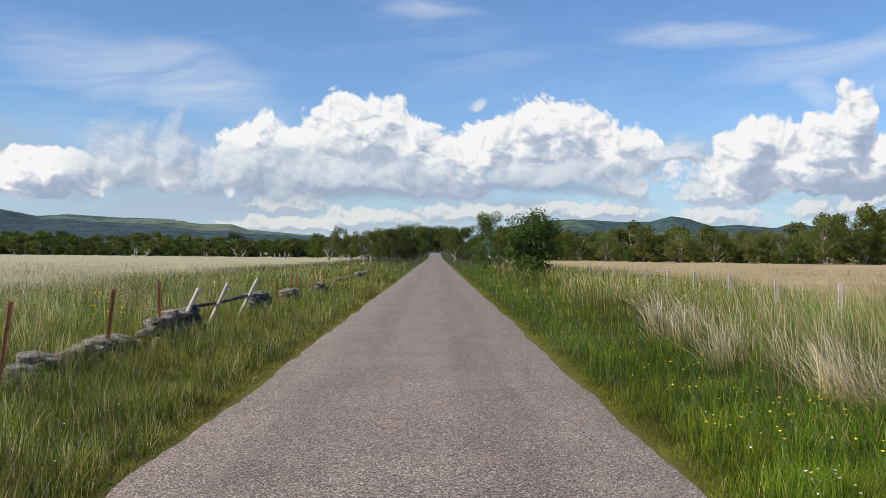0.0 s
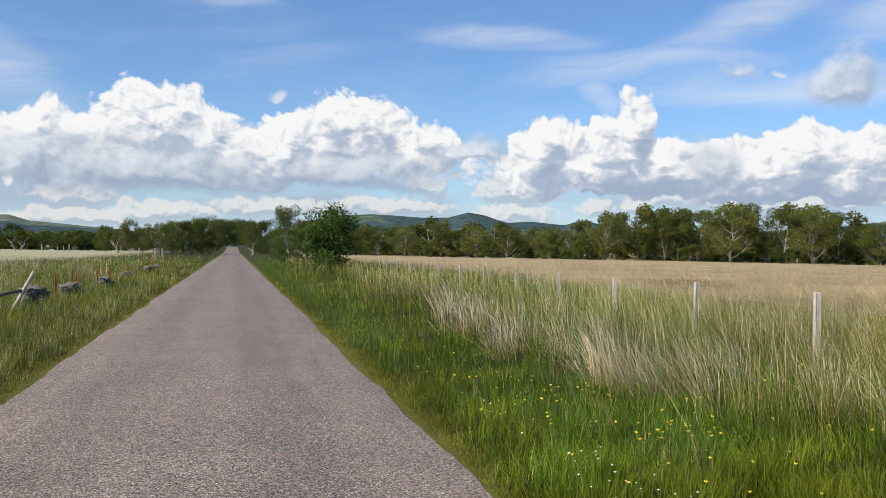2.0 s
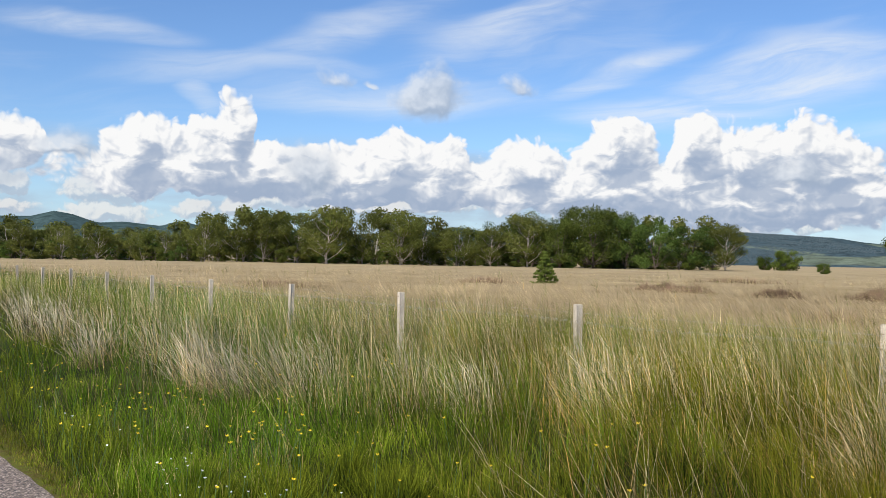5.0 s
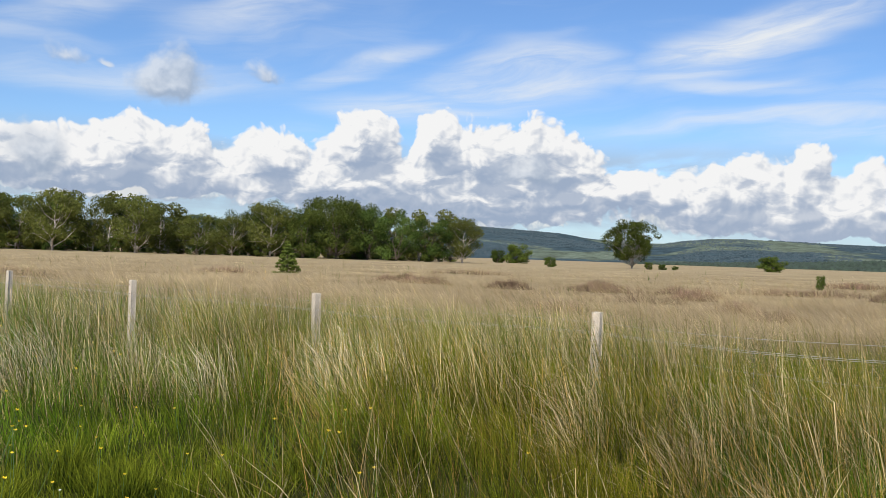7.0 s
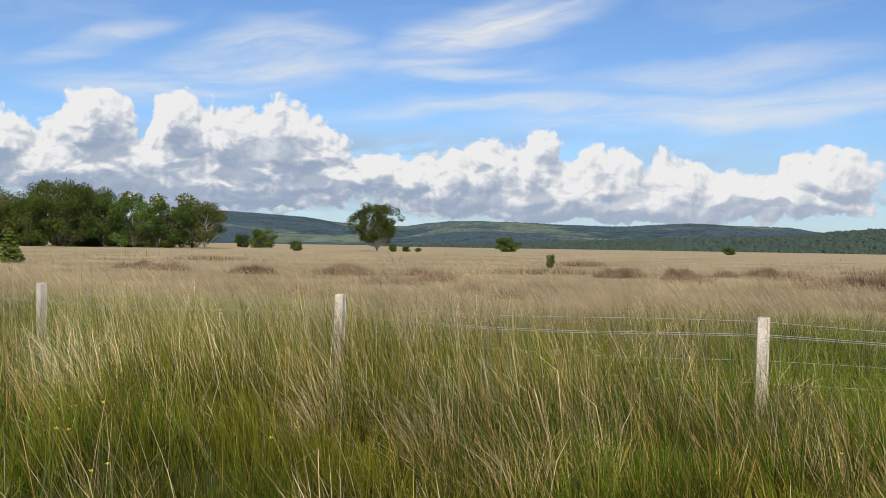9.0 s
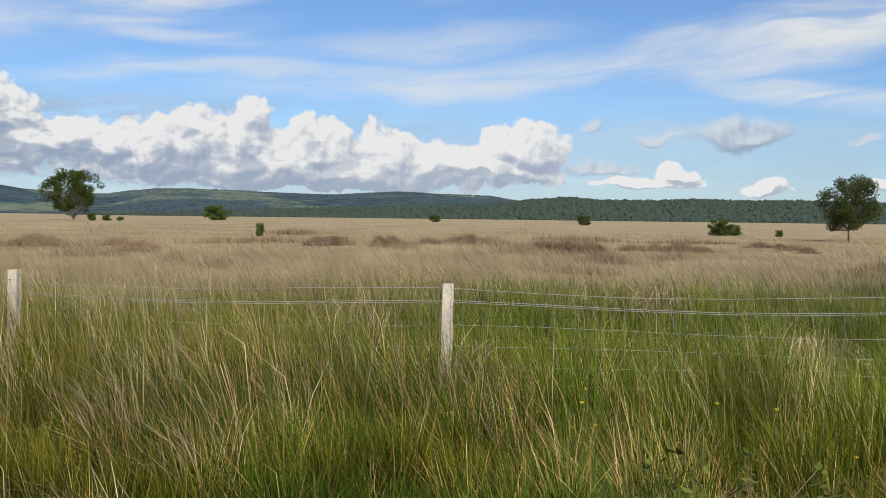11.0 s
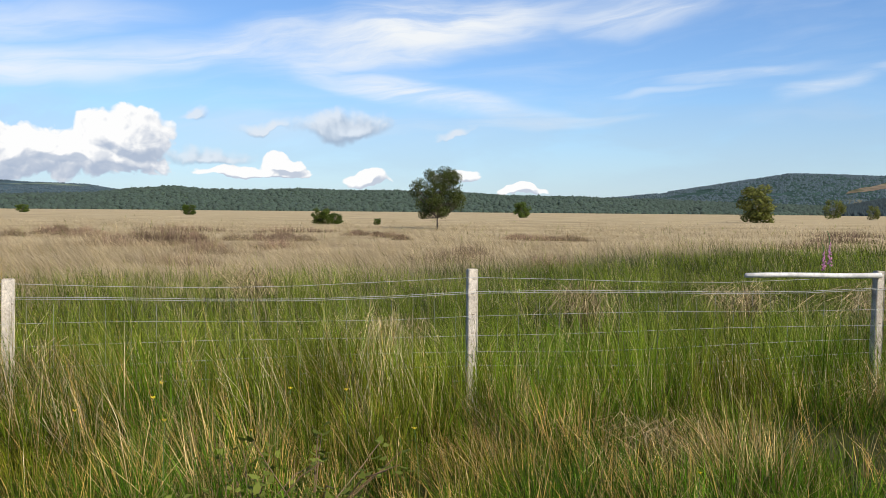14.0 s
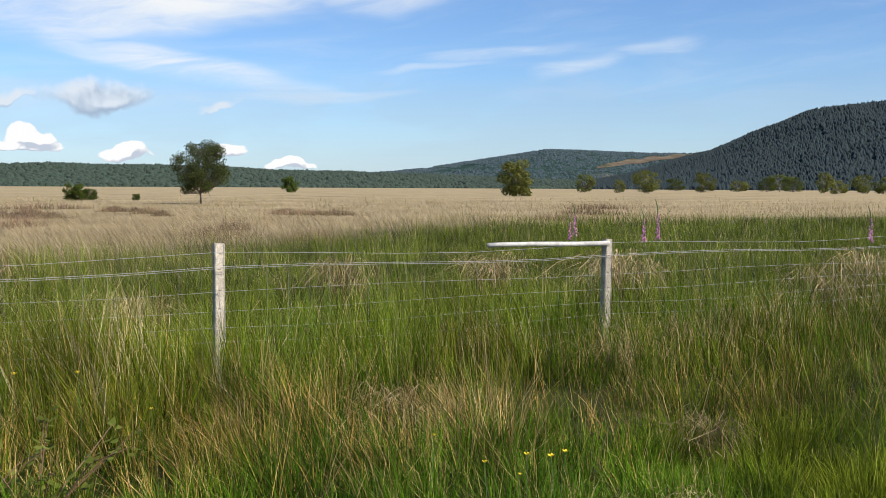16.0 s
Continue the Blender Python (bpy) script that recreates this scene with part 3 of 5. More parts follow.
def build_road():
    ys = [-14.0]
    while ys[-1] < ROAD_END:
        ys.append(ys[-1] + max(0.05, abs(ys[-1]) * 0.012))
    ys = np.array(ys)
    across = np.linspace(0, 1, 15)
    left = ROAD_L + 0.15 * (vnoise(ys, ys * 0, 2.2, 3) - 0.5) + 0.06 * (vnoise(ys, ys * 0, .5, 4) - .5)
    right = ROAD_R + 0.15 * (vnoise(ys, ys * 0 + 9, 2.6, 8) - 0.5) + 0.06 * (vnoise(ys, ys * 0 + 5, .5, 9) - .5)
    x = left[:, None] + (right - left)[:, None] * across
    y = np.repeat(ys[:, None], len(across), 1)
    crown = 0.012 + 0.05 * (1 - (2 * across - 1) ** 2)
    z = np.repeat(crown[None], len(ys), 0) - 0.02 + 0.012 * (vnoise(x, y, 1.5, 12) - 0.5) + 1.5 * smooth(y, 250, 400)
    z[:, 0] -= 0.012
    z[:, -1] -= 0.012
    n, k = x.shape
    i = np.arange(n * k).reshape(n, k)
    faces = np.stack([i[:-1, :-1], i[:-1, 1:], i[1:, 1:], i[1:, :-1]], -1).reshape(-1, 4)
    me = numpy_mesh("road", np.stack([x.ravel(), y.ravel(), z.ravel()], 1), faces, ROAD, smooth=True)
    tagged(new("road", me), "single-track lane of worn pinkish-grey chipped asphalt", "road", kind="structure")


build_ground()
build_road()

# ---- hills ----


def profile(table, az):
    a, e = np.array(table).T
    return np.interp(az, a, e)


def clump_mesh(name, spots, sizes, mat, kind, seed):
    """Many tree tops in one mesh: cones for conifers, lumpy domes for broadleaved trees."""
    rng = np.random.default_rng(seed)
    ring, levels, tip = (4, ((-.1, .40), (.44, .27)), 1.0) if kind == "cone" else (5, ((-.05, .48), (.44, .43)), .82)
    a = np.arange(ring) * 2 * np.pi / ring
    base = np.concatenate([np.stack([np.cos(a + i * .6) * r, np.sin(a + i * .6) * r, np.full(ring, h)], 1) for i, (h, r) in enumerate(levels)] + [np.array([[0, 0, tip]])])
    quads = np.array([(k, (k + 1) % ring, ring + (k + 1) % ring, ring + k) for k in range(ring)])
    tris = np.array([(ring + k, ring + (k + 1) % ring, 2 * ring) for k in range(ring)])
    blocks = [quads, tris]
    n, k = len(spots), len(base)
    jit = rng.uniform(.80, 1.2, (n, k, 1))
    wide = rng.uniform(.75, 1.3, (n, 1, 1))
    v = base[None] * jit * sizes[:, None, None] * np.concatenate([wide, wide, np.ones_like(wide)], 2)
    if kind != "cone":
        v[:, :, 2] *= rng.uniform(.6, .95, (n, 1))
    v = v + spots[:, None, :]
    off = (np.arange(n) * k)[:, None, None]
    faces = [(b[None] + off).reshape(-1, b.shape[1]) for b in blocks]
    return numpy_mesh(name, v.reshape(-1, 3), faces, mat, smooth=True)


def hill(name, label, table, near, far, mat, trees, seed, bare=None):
    """A hill that fills a range of bearings, its skyline at the given elevations; trees: (mesh name, label, kind, count, size, material, low share, high share)."""
    a0, a1 = table[0][0], table[-1][0]
    az = np.arange(a0, a1 + .01, 0.2)
    s = np.linspace(0, 1, 26)
    A, Sg = np.meshgrid(az, s, indexing="ij")
    crest = 0.72
    trim = math.degrees(max([.75 * t[4] for t in trees] + [0]) / (near + (far - near) * crest))

    def height(A, Sg):
        rr = near + (far - near) * Sg
        peak = (near + (far - near) * crest) * np.tan(np.radians(profile(table, A) - trim))
        up = np.where(Sg < crest, smooth(Sg, -0.25, crest) * 1.0, 1 - .8 * smooth(Sg, crest, 1.25))
        up = np.where(Sg < crest, (up - smooth(0, -0.25, crest)) / (1 - smooth(0, -0.25, crest)), up)
        x, y = rr * np.sin(np.radians(A)), rr * np.cos(np.radians(A))
        rough = (vnoise(x, y, near * .16, seed) - .5) * .35 * np.minimum(1, 4 * Sg) * np.clip((crest - Sg) * 5, 0, 1)
        return x, y, peak * (up + rough * up) - 1.0

    x, y, z = height(A, Sg)
    n, k = x.shape
    i = np.arange(n * k).reshape(n, k)
    faces = np.stack([i[:-1, :-1], i[:-1, 1:], i[1:, 1:], i[1:, :-1]], -1).reshape(-1, 4)
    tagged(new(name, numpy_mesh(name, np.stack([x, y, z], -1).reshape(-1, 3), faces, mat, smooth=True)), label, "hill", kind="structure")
    rng = np.random.default_rng(seed)
    for tname, tlabel, kind, count, size, tmat, lo, hi, patchy in trees:
        A2, S2 = rng.uniform(a0, min(a1, 150), count * 2), rng.uniform(lo, hi, count * 2)
        x, y, z = height(A2, S2)
        keep = (vnoise(x, y, near * .13, seed + 9) > patchy)
        if bare:
            keep &= ~bare(A2, np.degrees(np.arctan2(z, np.hypot(x, y))))
        x, y, z = (q[keep][:count] for q in (x, y, z))
        spots = np.stack([x, y, z - size * .08], 1)
        sizes = size * rng.uniform(.55, 1.4, len(x))
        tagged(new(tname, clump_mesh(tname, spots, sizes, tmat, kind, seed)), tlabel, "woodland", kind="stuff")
    return height


# blue distance haze is mixed into the base colours of the far woods
FAR_WOOD = plain("hazy_woodland", (.056, .083, .098), 1.0, 0.0, .88, 1.10)
FAR_SPRUCE = plain("hazy_spruce", (.020, .034, .038), 1.0, 0.0, .8, 1.18)
NEAR_WOOD = plain("hillside_woodland", (.036, .057, .040), 1.0, 0.0, .75, 1.2)
# the next two hillsides carry the same haze blue in both tones
HILL_BLUE = hill_material("hazy_hillside", (.050, .082, .085), (.115, .150, .085), .52, .0016)
HILL_GREEN = hill_material("hazy_moorland", (.052, .080, .094), (.125, .155, .118), .50, .0030)
HILL_WOOD = hill_material("wooded_hillside", (.038, .062, .035), (.060, .095, .040), .55, .004)
HILL_DARK = hill_material("spruce_hillside", (.014, .027, .027), (.030, .045, .030), .60, .004)
HILL_MID = hill_material("felled_hillside", (.034, .060, .052), (.150, .130, .090), .62, .0028)

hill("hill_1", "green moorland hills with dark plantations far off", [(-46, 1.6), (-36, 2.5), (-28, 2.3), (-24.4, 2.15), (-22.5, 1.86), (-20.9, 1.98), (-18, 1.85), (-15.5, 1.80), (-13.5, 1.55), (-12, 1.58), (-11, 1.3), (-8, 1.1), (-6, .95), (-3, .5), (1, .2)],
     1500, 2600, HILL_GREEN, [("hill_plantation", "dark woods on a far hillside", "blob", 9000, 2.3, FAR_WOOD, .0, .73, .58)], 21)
hill("hill_2", "hills on the far skyline, blue haze in their colour", [(1, .4), (4, 1.6), (6.3, 2.0), (8, 2.12), (9.3, 2.08), (11, 1.95), (12.6, 1.98), (13.8, 2.28), (14.8, 2.1), (16.1, 1.72), (17.5, 1.80), (18.8, 1.68), (19.5, 1.62), (20.5, 1.9), (22, 1.6), (26, 1.5), (32, 1.4), (36.7, 1.95), (40, 1.4), (48, 1.3)],
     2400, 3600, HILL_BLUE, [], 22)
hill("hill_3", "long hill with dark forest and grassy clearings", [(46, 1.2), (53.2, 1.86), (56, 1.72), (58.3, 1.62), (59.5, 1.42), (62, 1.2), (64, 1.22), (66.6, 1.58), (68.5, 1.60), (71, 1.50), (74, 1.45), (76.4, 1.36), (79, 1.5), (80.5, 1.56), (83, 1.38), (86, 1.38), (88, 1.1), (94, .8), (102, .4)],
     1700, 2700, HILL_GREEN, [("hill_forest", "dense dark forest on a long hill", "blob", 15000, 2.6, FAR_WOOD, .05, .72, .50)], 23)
hill("hill_4", "low ridge covered with broadleaved wood", [(62, .1), (70, .35), (76, .65), (82, .85), (86.4, 1.02), (88.5, 1.25), (90.7, 1.42), (92.4, 1.24), (95, 1.2), (98, 1.34), (101, 1.30), (103, 1.33), (107.5, 1.24), (110, 1.08), (114, 1.02), (118, .92), (123, .75), (130, .5)],
     800, 1400, HILL_WOOD, [("ridge_wood", "green broadleaved woodland covering a low ridge", "blob", 26000, 4.4, NEAR_WOOD, .0, .76, .08)], 24)
def strip_edges(az):
    """The lower and the upper edge of the felled strip, as elevations over its bearings."""
    u = np.clip((az - 129.0) / 5.9, 0, 1)
    low = 1.14 + .72 * u + .10 * (vnoise(az, az * 0, .7, 51) - .5)
    return low, low + .34 * np.sin(np.pi * np.clip(u * .93 + .05, 0, 1)) ** .6 * (.8 + .6 * (vnoise(az, az * 0, .5, 52) - .5)) * ((az > 129.0) & (az < 134.9))


def felled(az, rise):
    low, high = strip_edges(az)
    return (rise > low - .04) & (rise < high + .02)


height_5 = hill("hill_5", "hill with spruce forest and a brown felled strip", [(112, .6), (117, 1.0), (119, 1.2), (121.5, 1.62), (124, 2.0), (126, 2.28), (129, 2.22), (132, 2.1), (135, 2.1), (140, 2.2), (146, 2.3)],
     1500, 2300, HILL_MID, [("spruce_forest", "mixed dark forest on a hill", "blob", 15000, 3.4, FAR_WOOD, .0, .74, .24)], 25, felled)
FELLED = hill_material("felled_brash", (.15, .118, .085), (.105, .098, .060), .50, .02)


def felled_strip():
    """A clear-felled band that runs slantwise up the hill, its brash lying a little proud of the ground."""
    az = np.linspace(129.0, 134.9, 40)
    low, high = strip_edges(az)
    A = np.repeat(az[:, None], 7, 1)
    rise = low[:, None] + (high - low)[:, None] * np.linspace(0, 1, 7)
    share = np.linspace(0, .70, 60)
    Sg = np.empty_like(A)
    for k in range(len(az)):
        x, y, z = height_5(np.full(60, az[k]), share)
        Sg[k] = np.interp(rise[k], np.degrees(np.arctan2(z, np.hypot(x, y))), share)
    x, y, z = height_5(A, Sg)
    i = np.arange(A.size).reshape(A.shape)
    faces = np.stack([i[:-1, :-1], i[:-1, 1:], i[1:, 1:], i[1:, :-1]], -1).reshape(-1, 4)
    me = numpy_mesh("felled_strip", np.stack([x, y, z + .8], -1).reshape(-1, 3), faces, FELLED, smooth=True)
    tagged(new("felled_strip", me), "brown clear-felled strip running up the hill", "clearing", kind="structure")


felled_strip()
hill("hill_6", "steep hill dark with tall spruce", [(128, .3), (131, .9), (133.5, 1.7), (135.6, 2.2), (137.7, 3.15), (140.4, 4.05), (142.7, 4.45), (146, 4.6), (152, 4.9), (160, 4.5), (172, 3.0), (185, 1.4)],
     700, 1450, HILL_DARK, [("hill_spruce", "tall dark spruce trees on a steep hill", "cone", 34000, 3.6, FAR_SPRUCE, .0, .80, .06)], 26)
hill("hill_7", "low hills closing the plain behind", [(180, 1.2), (205, 1.8), (240, 1.4), (275, 2.0), (300, 1.5), (318, 1.7)],
     1500, 2500, HILL_GREEN, [], 27)

# ---- trees ----


def leaf_cloud(name, centres, radii, count, size, mat, rng, squash=.8):
    """Many small leaves gathered in clumps."""
    share = radii ** 2 / np.sum(radii ** 2)
    which = rng.choice(len(centres), count, p=share)
    d = rng.normal(size=(count, 3))
    d /= np.linalg.norm(d, axis=1)[:, None]
    r = radii[which] * rng.uniform(.35, 1.08, count) ** .6
    pos = centres[which] + d * r[:, None] * np.array([1, 1, squash])
    nrm = d + rng.normal(size=(count, 3)) * .55 + np.array([0, 0, .25])
    nrm /= np.linalg.norm(nrm, axis=1)[:, None]
    u = np.cross(nrm, rng.normal(size=(count, 3)))
    u /= np.linalg.norm(u, axis=1)[:, None]
    w = np.cross(nrm, u)
    s = size * rng.uniform(.6, 1.4, count)[:, None]
    verts = np.stack([pos - u * s, pos + w * s * .55, pos + u * s, pos - w * s * .55], 1).reshape(-1, 3)
    return numpy_mesh(name, verts, np.arange(count * 4).reshape(-1, 4), mat)


def tree(name, label, seed, height=10.0, width=8.0, stems=1, clear=.25, leaf=.148, leaves=7000, foliage=None, bark=None, clumps=22, lean=0.0, top=.85, thick=1.0, clump=.145, category="tree", group=""):
    """A broadleaved tree: forking tapered stems, limbs out to the clumps, a ragged crown."""
    rng = np.random.default_rng(seed)
    ob = thing(name, Matrix(), label, category, group)
    verts, faces = [], []
    tips = []
    for k in range(stems):
        a = rng.uniform(0, 6.28) + k * 6.28 / max(stems, 1)
        out = (0.10 if stems == 1 else 0.34) * width * .5
        pts, rad = [], []
        for i in range(7):
            t = i / 6
            sway = rng.normal(size=2) * height * .012
            pts.append((math.cos(a) * out * t ** 1.3 + sway[0] * (t > 0) + lean * t * t, math.sin(a) * out * t ** 1.3 + sway[1] * (t > 0), t * height * top - .15))
            rad.append(height * .017 * thick / math.sqrt(stems) * (1 - .86 * t) + .012)
        tube(verts, faces, pts, rad, 7)
        tips.append((np.array(pts), rad))
    centres, radii = [], []
    for i in range(clumps):
        t = (i + rng.uniform(0, 1)) / clumps
        z = height * (clear + (1 - clear - clump * .6) * t)
        q = (z / height - clear) / (1 - clear)
        env = width * .5 * math.sqrt(max(.05, 1 - (max(0, q - .38) / .66) ** 2)) * min(1, .62 + q * 1.2)
        a, rr = rng.uniform(0, 6.28), env * math.sqrt(rng.uniform(.08, 1)) * .86
        c = np.array([math.cos(a) * rr + lean * (z / height) ** 2, math.sin(a) * rr, z])
        centres.append(c)
        radii.append(height * clump * rng.uniform(.7, 1.25))
        pts, rad = tips[i % stems]
        zs = max(.12 * height, z - rr * .75 - .05 * height)
        j = min(np.searchsorted(pts[:, 2], zs), len(pts) - 1)
        p0 = pts[max(j - 1, 0)] + (pts[j] - pts[max(j - 1, 0)]) * .5
        mid = p0 * .5 + c * .5 + np.array([0, 0, -.03 * height]) + rng.normal(size=3) * height * .02
        r0 = rad[j] * .55
        tube(verts, faces, [p0, mid, c], [r0, r0 * .6, .012], 5, False)
        for _ in range(2):
            e = c + rng.normal(size=3) * radii[-1] * .7
            tube(verts, faces, [mid, (mid + e) / 2 + rng.normal(size=3) * .1, e], [r0 * .45, r0 * .3, .008], 4, False)
    part("trunk", mesh_of("trunk", verts, faces, bark or BARK_PALE, True), ob, "forking pale trunk with limbs" if bark is None else "dark grey trunk with limbs")
    part("crown", leaf_cloud("crown", np.array(centres), np.array(radii), leaves, leaf, foliage or LEAF_BIRCH, rng), ob, "ragged leafy crown")
    return ob


def put(ob, az, r, size=1.0, turn=0.0, sink=0.0, wide=1.0):
    p = bearing(az, r) + (Vector((.3, -.5, 0)) if az > 55 else Vector((.15, -.1, 0)))
    p.z = float(lie(p.x, p.y)) - sink
    return Matrix.Translation(p) @ Matrix.Rotation(turn, 4, "Z") @ Matrix.Diagonal((size * wide, size * wide, size, 1))


def stand(ob, spots, rng):
    """The first spot takes the tree itself, the others take copies."""
    for i, (az, r, size, wide) in enumerate(spots):
        m = put(ob, az, r, size, rng.uniform(0, 6.28), 0.0, wide)
        if i == 0:
            ob.matrix_world = m
        else:
            copy_thing(ob, m)


def dead_tree(name, label, seed, height, spread):
    rng = np.random.default_rng(seed)
    ob = thing(name, Matrix(), label, "dead tree")
    verts, faces = [], []

    def grow(p, d, length, r, depth):
        pts, rad = [p], [r]
        for i in range(4):
            d = (d + Vector(rng.normal(size=3)) * .22).normalized()
            pts.append(pts[-1] + d * length / 4)
            rad.append(r * (1 - .17 * (i + 1)))
        tube(verts, faces, pts, rad, 6)
        if depth:
            for _ in range(3):
                k = rng.integers(2, 5)
                b = (d + Vector(rng.normal(size=3)) * spread).normalized()
                b.z = abs(b.z) * .6 + .15
                grow(pts[k], b.normalized(), length * rng.uniform(.4, .65), rad[k] * .6, depth - 1)

    for k in range(2):
        grow(Vector((k * .5, 0, -.2)), Vector((rng.normal() * .4, rng.normal() * .3, 1)).normalized(), height * .6, height * .035, 2)
    part("trunk", mesh_of("trunk", verts, faces, DEADWOOD, True), ob, "bare bleached branches")
    return ob


def conifer(name, label, seed, height, width):
    rng = np.random.default_rng(seed)
    ob = thing(name, Matrix(), label, "conifer")
    verts, faces = [], []
    tube(verts, faces, [(0, 0, -.1), (0, 0, height)], [height * .025, .004], 6)
    part("trunk", mesh_of("trunk", verts, faces, BARK_DARK, True), ob)
    cen, rad = [], []
    for lv in range(11):
        t = lv / 10
        z, reach = height * (.06 + .86 * t), width * .5 * (1 - t) ** 1.05 + .02
        for k in range(9 - lv // 2):
            a = rng.uniform(0, 6.28)
            for q in (.45, .95):
                cen.append((math.cos(a) * reach * q, math.sin(a) * reach * q, z - reach * q * .12 + rng.normal() * .02))
                rad.append(height * .062)
    part("crown", leaf_cloud("crown", np.array(cen), np.array(rad), 9000, .026 * height, NEEDLES, rng, .55), ob, "layered green needles")
    return ob


rng = np.random.default_rng(7)
kinds = [
    tree("birch_tree", "moorland birch with pale forked stems and olive crown", 31, 10, 9, 3, .17),
    tree("birch_tree", "multi-stemmed birch with a low dense olive crown", 32, 10, 11, 4, .16, clumps=24),
    tree("birch_tree", "birch with one white trunk and loose crown", 33, 10, 8.5, 1, .20, clumps=22),
    tree("oak_tree", "dark green broad-crowned tree at the wood's edge", 34, 10, 11, 2, .14, leaves=7000, foliage=LEAF_DARK, bark=BARK_DARK, clumps=26),
    tree("willow_tree", "bright green bushy willow at the wood's edge", 35, 10, 12, 3, .08, leaves=7000, foliage=LEAF_BRIGHT, bark=BARK_DARK, clumps=24),
]
back = [
    tree("birch_tree", "olive birch deep in the wood", 36, 10, 10, 2, .12, leaf=.31, leaves=1600, clumps=14),
    tree("oak_tree", "dark green tree deep in the wood", 37, 10, 11, 1, .08, leaf=.31, leaves=1600, foliage=LEAF_DARK, bark=BARK_DARK, clumps=15),
    tree("willow_tree", "bright green bushy tree at the back of the wood", 38, 10, 12, 1, .05, leaf=.31, leaves=1600, foliage=LEAF_BRIGHT, bark=BARK_DARK, clumps=14),
]
WOOD_TOP = [(4, 1.9), (7.7, 1.55), (10, 1.5), (12.0, 2.2), (13.5, 1.75), (15.0, 1.85), (17, 1.6), (19.7, 1.52), (22.0, 2.35), (25.0, 2.75), (29, 2.85), (33.0, 2.8), (34.7, 2.5), (36.5, 1.75), (38.1, 1.72), (41.0, 2.65), (42.6, 2.2), (44.3, 3.35), (46.2, 3.0), (48, 2.4), (49.4, 2.4), (52.4, 2.4), (53.0, 2.2)]
for row, (dist, step, drop) in enumerate(((196, 1.9, .97), (208, 1.8, 1.0), (226, 1.6, .97))):
    az = 4.6
    while az < 52.6 - .35 * row:
        a = az + rng.uniform(-.3, .3)
        r = dist + rng.uniform(-6, 6)
        h = (r * math.tan(radians(profile(WOOD_TOP, a))) + 1.5) * drop * (rng.uniform(.84, .98) if a < 20 else rng.uniform(.90, 1.06) if a < 36 else rng.uniform(.95, 1.14))
        bright = 46.0 < a < 49.5 or rng.random() < .07
        k = 4 if bright and row < 2 else (3 if (41 < a < 46 or rng.random() < .22) else int(rng.integers(0, 3)))
        if row == 0 and h > 8 and k > 2 and a < 41:
            k = int(rng.integers(0, 3))
        mould = kinds[k] if row < 1 or k > 2 else back[(0, 0, 0, 1, 2)[k]]
        copy_thing(mould, put(None, a, r, h / 10, rng.uniform(0, 6.28), 0, rng.uniform(1.05, 1.4) if h < 8.5 else rng.uniform(.95, 1.15)))
        az += step
# undergrowth along the wood's foot
for i in range(125):
    a = rng.uniform(5.5, 52)
    copy_thing(back[int(rng.choice([0, 1, 2]))], put(None, a, rng.uniform(190, 226), rng.uniform(.22, .5), rng.uniform(0, 6.28), .3, 1.3))
for i in range(70):
    a = 5.5 + 46.0 * (i + rng.uniform(0, 1)) / 70
    copy_thing(back[int(rng.choice([0, 1, 1]))], put(None, a, rng.uniform(232, 246), rng.uniform(.40, .62), rng.uniform(0, 6.28), .6, 1.35))
# both sides of the lane ahead
for az, r, h, k, wide in ((3.3, 112, 6.4, 3, .75), (2.2, 128, 5.2, 3, .8), (4.6, 120, 5.0, 1, .8), (1.6, 165, 6.0, 3, .8), (1.2, 215, 7.0, 0, .7), (.85, 300, 9.5, 3, .6),
                          (-1.3, 190, 7.6, 3, .8), (-2.3, 182, 6.6, 3, .9), (-3.4, 178, 5.6, 3, .9), (-1.0, 240, 8.6, 0, .7), (-4.4, 190, 5.8, 0, .9), (-.75, 320, 10, 3, .6), (-2.0, 210, 7.9, 2, .9), (-3.2, 205, 7.0, 1, .9), (-5.0, 205, 5.4, 3, 1.0),
                          (-6.2, 212, 5.0, 1, 1.0), (-5.7, 200, 7.0, 2, .75), (-5.2, 214, 5.6, 3, 1.0), (-4.0, 196, 6.2, 3, 1.0), (-2.8, 190, 6.4, 1, 1.0), (-7.0, 214, 4.8, 3, 1.1), (-1.7, 186, 6.2, 3, .9), (-.35, 452, 9.0, 3, .9), (.10, 475, 14, 3, 1.3), (-.62, 448, 13, 3, 1.2), (.62, 452, 13, 3, 1.2), (-.15, 500, 13, 1, 1.4), (.25, 446, 8.4, 1, .9), (.75, 440, 9.6, 3, .8), (2.8, 92, 2.6, 4, .9), (3.8, 84, 2.0, 4, 1.0), (5.0, 78, 1.7, 4, .9)):
    copy_thing(kinds[k], put(None, az, r, h / 10, rng.uniform(0, 6.28), 0, wide))
for row, (dist, step, top) in enumerate(((262, .55, .95), (285, .6, 1.05), (315, .65, 1.25))):
    az = -36.0
    while az < -5.8:
        r = dist + rng.uniform(-10, 10)
        h = (r * math.tan(radians(top)) + 1.3) * rng.uniform(.6, 1.0)
        k = int(rng.choice([1, 1, 1, 2, 0, 1]))
        copy_thing(back[k], put(None, az + rng.uniform(-.3, .3), r, h / 10, rng.uniform(0, 6.28), .5, rng.uniform(1.3, 1.9)))
        az += step
# the moulds themselves stand in the back of the wood
for i, ob in enumerate(kinds + back):
    ob.matrix_world = put(None, 14 + 4 * i, 262, .85, i, 0)

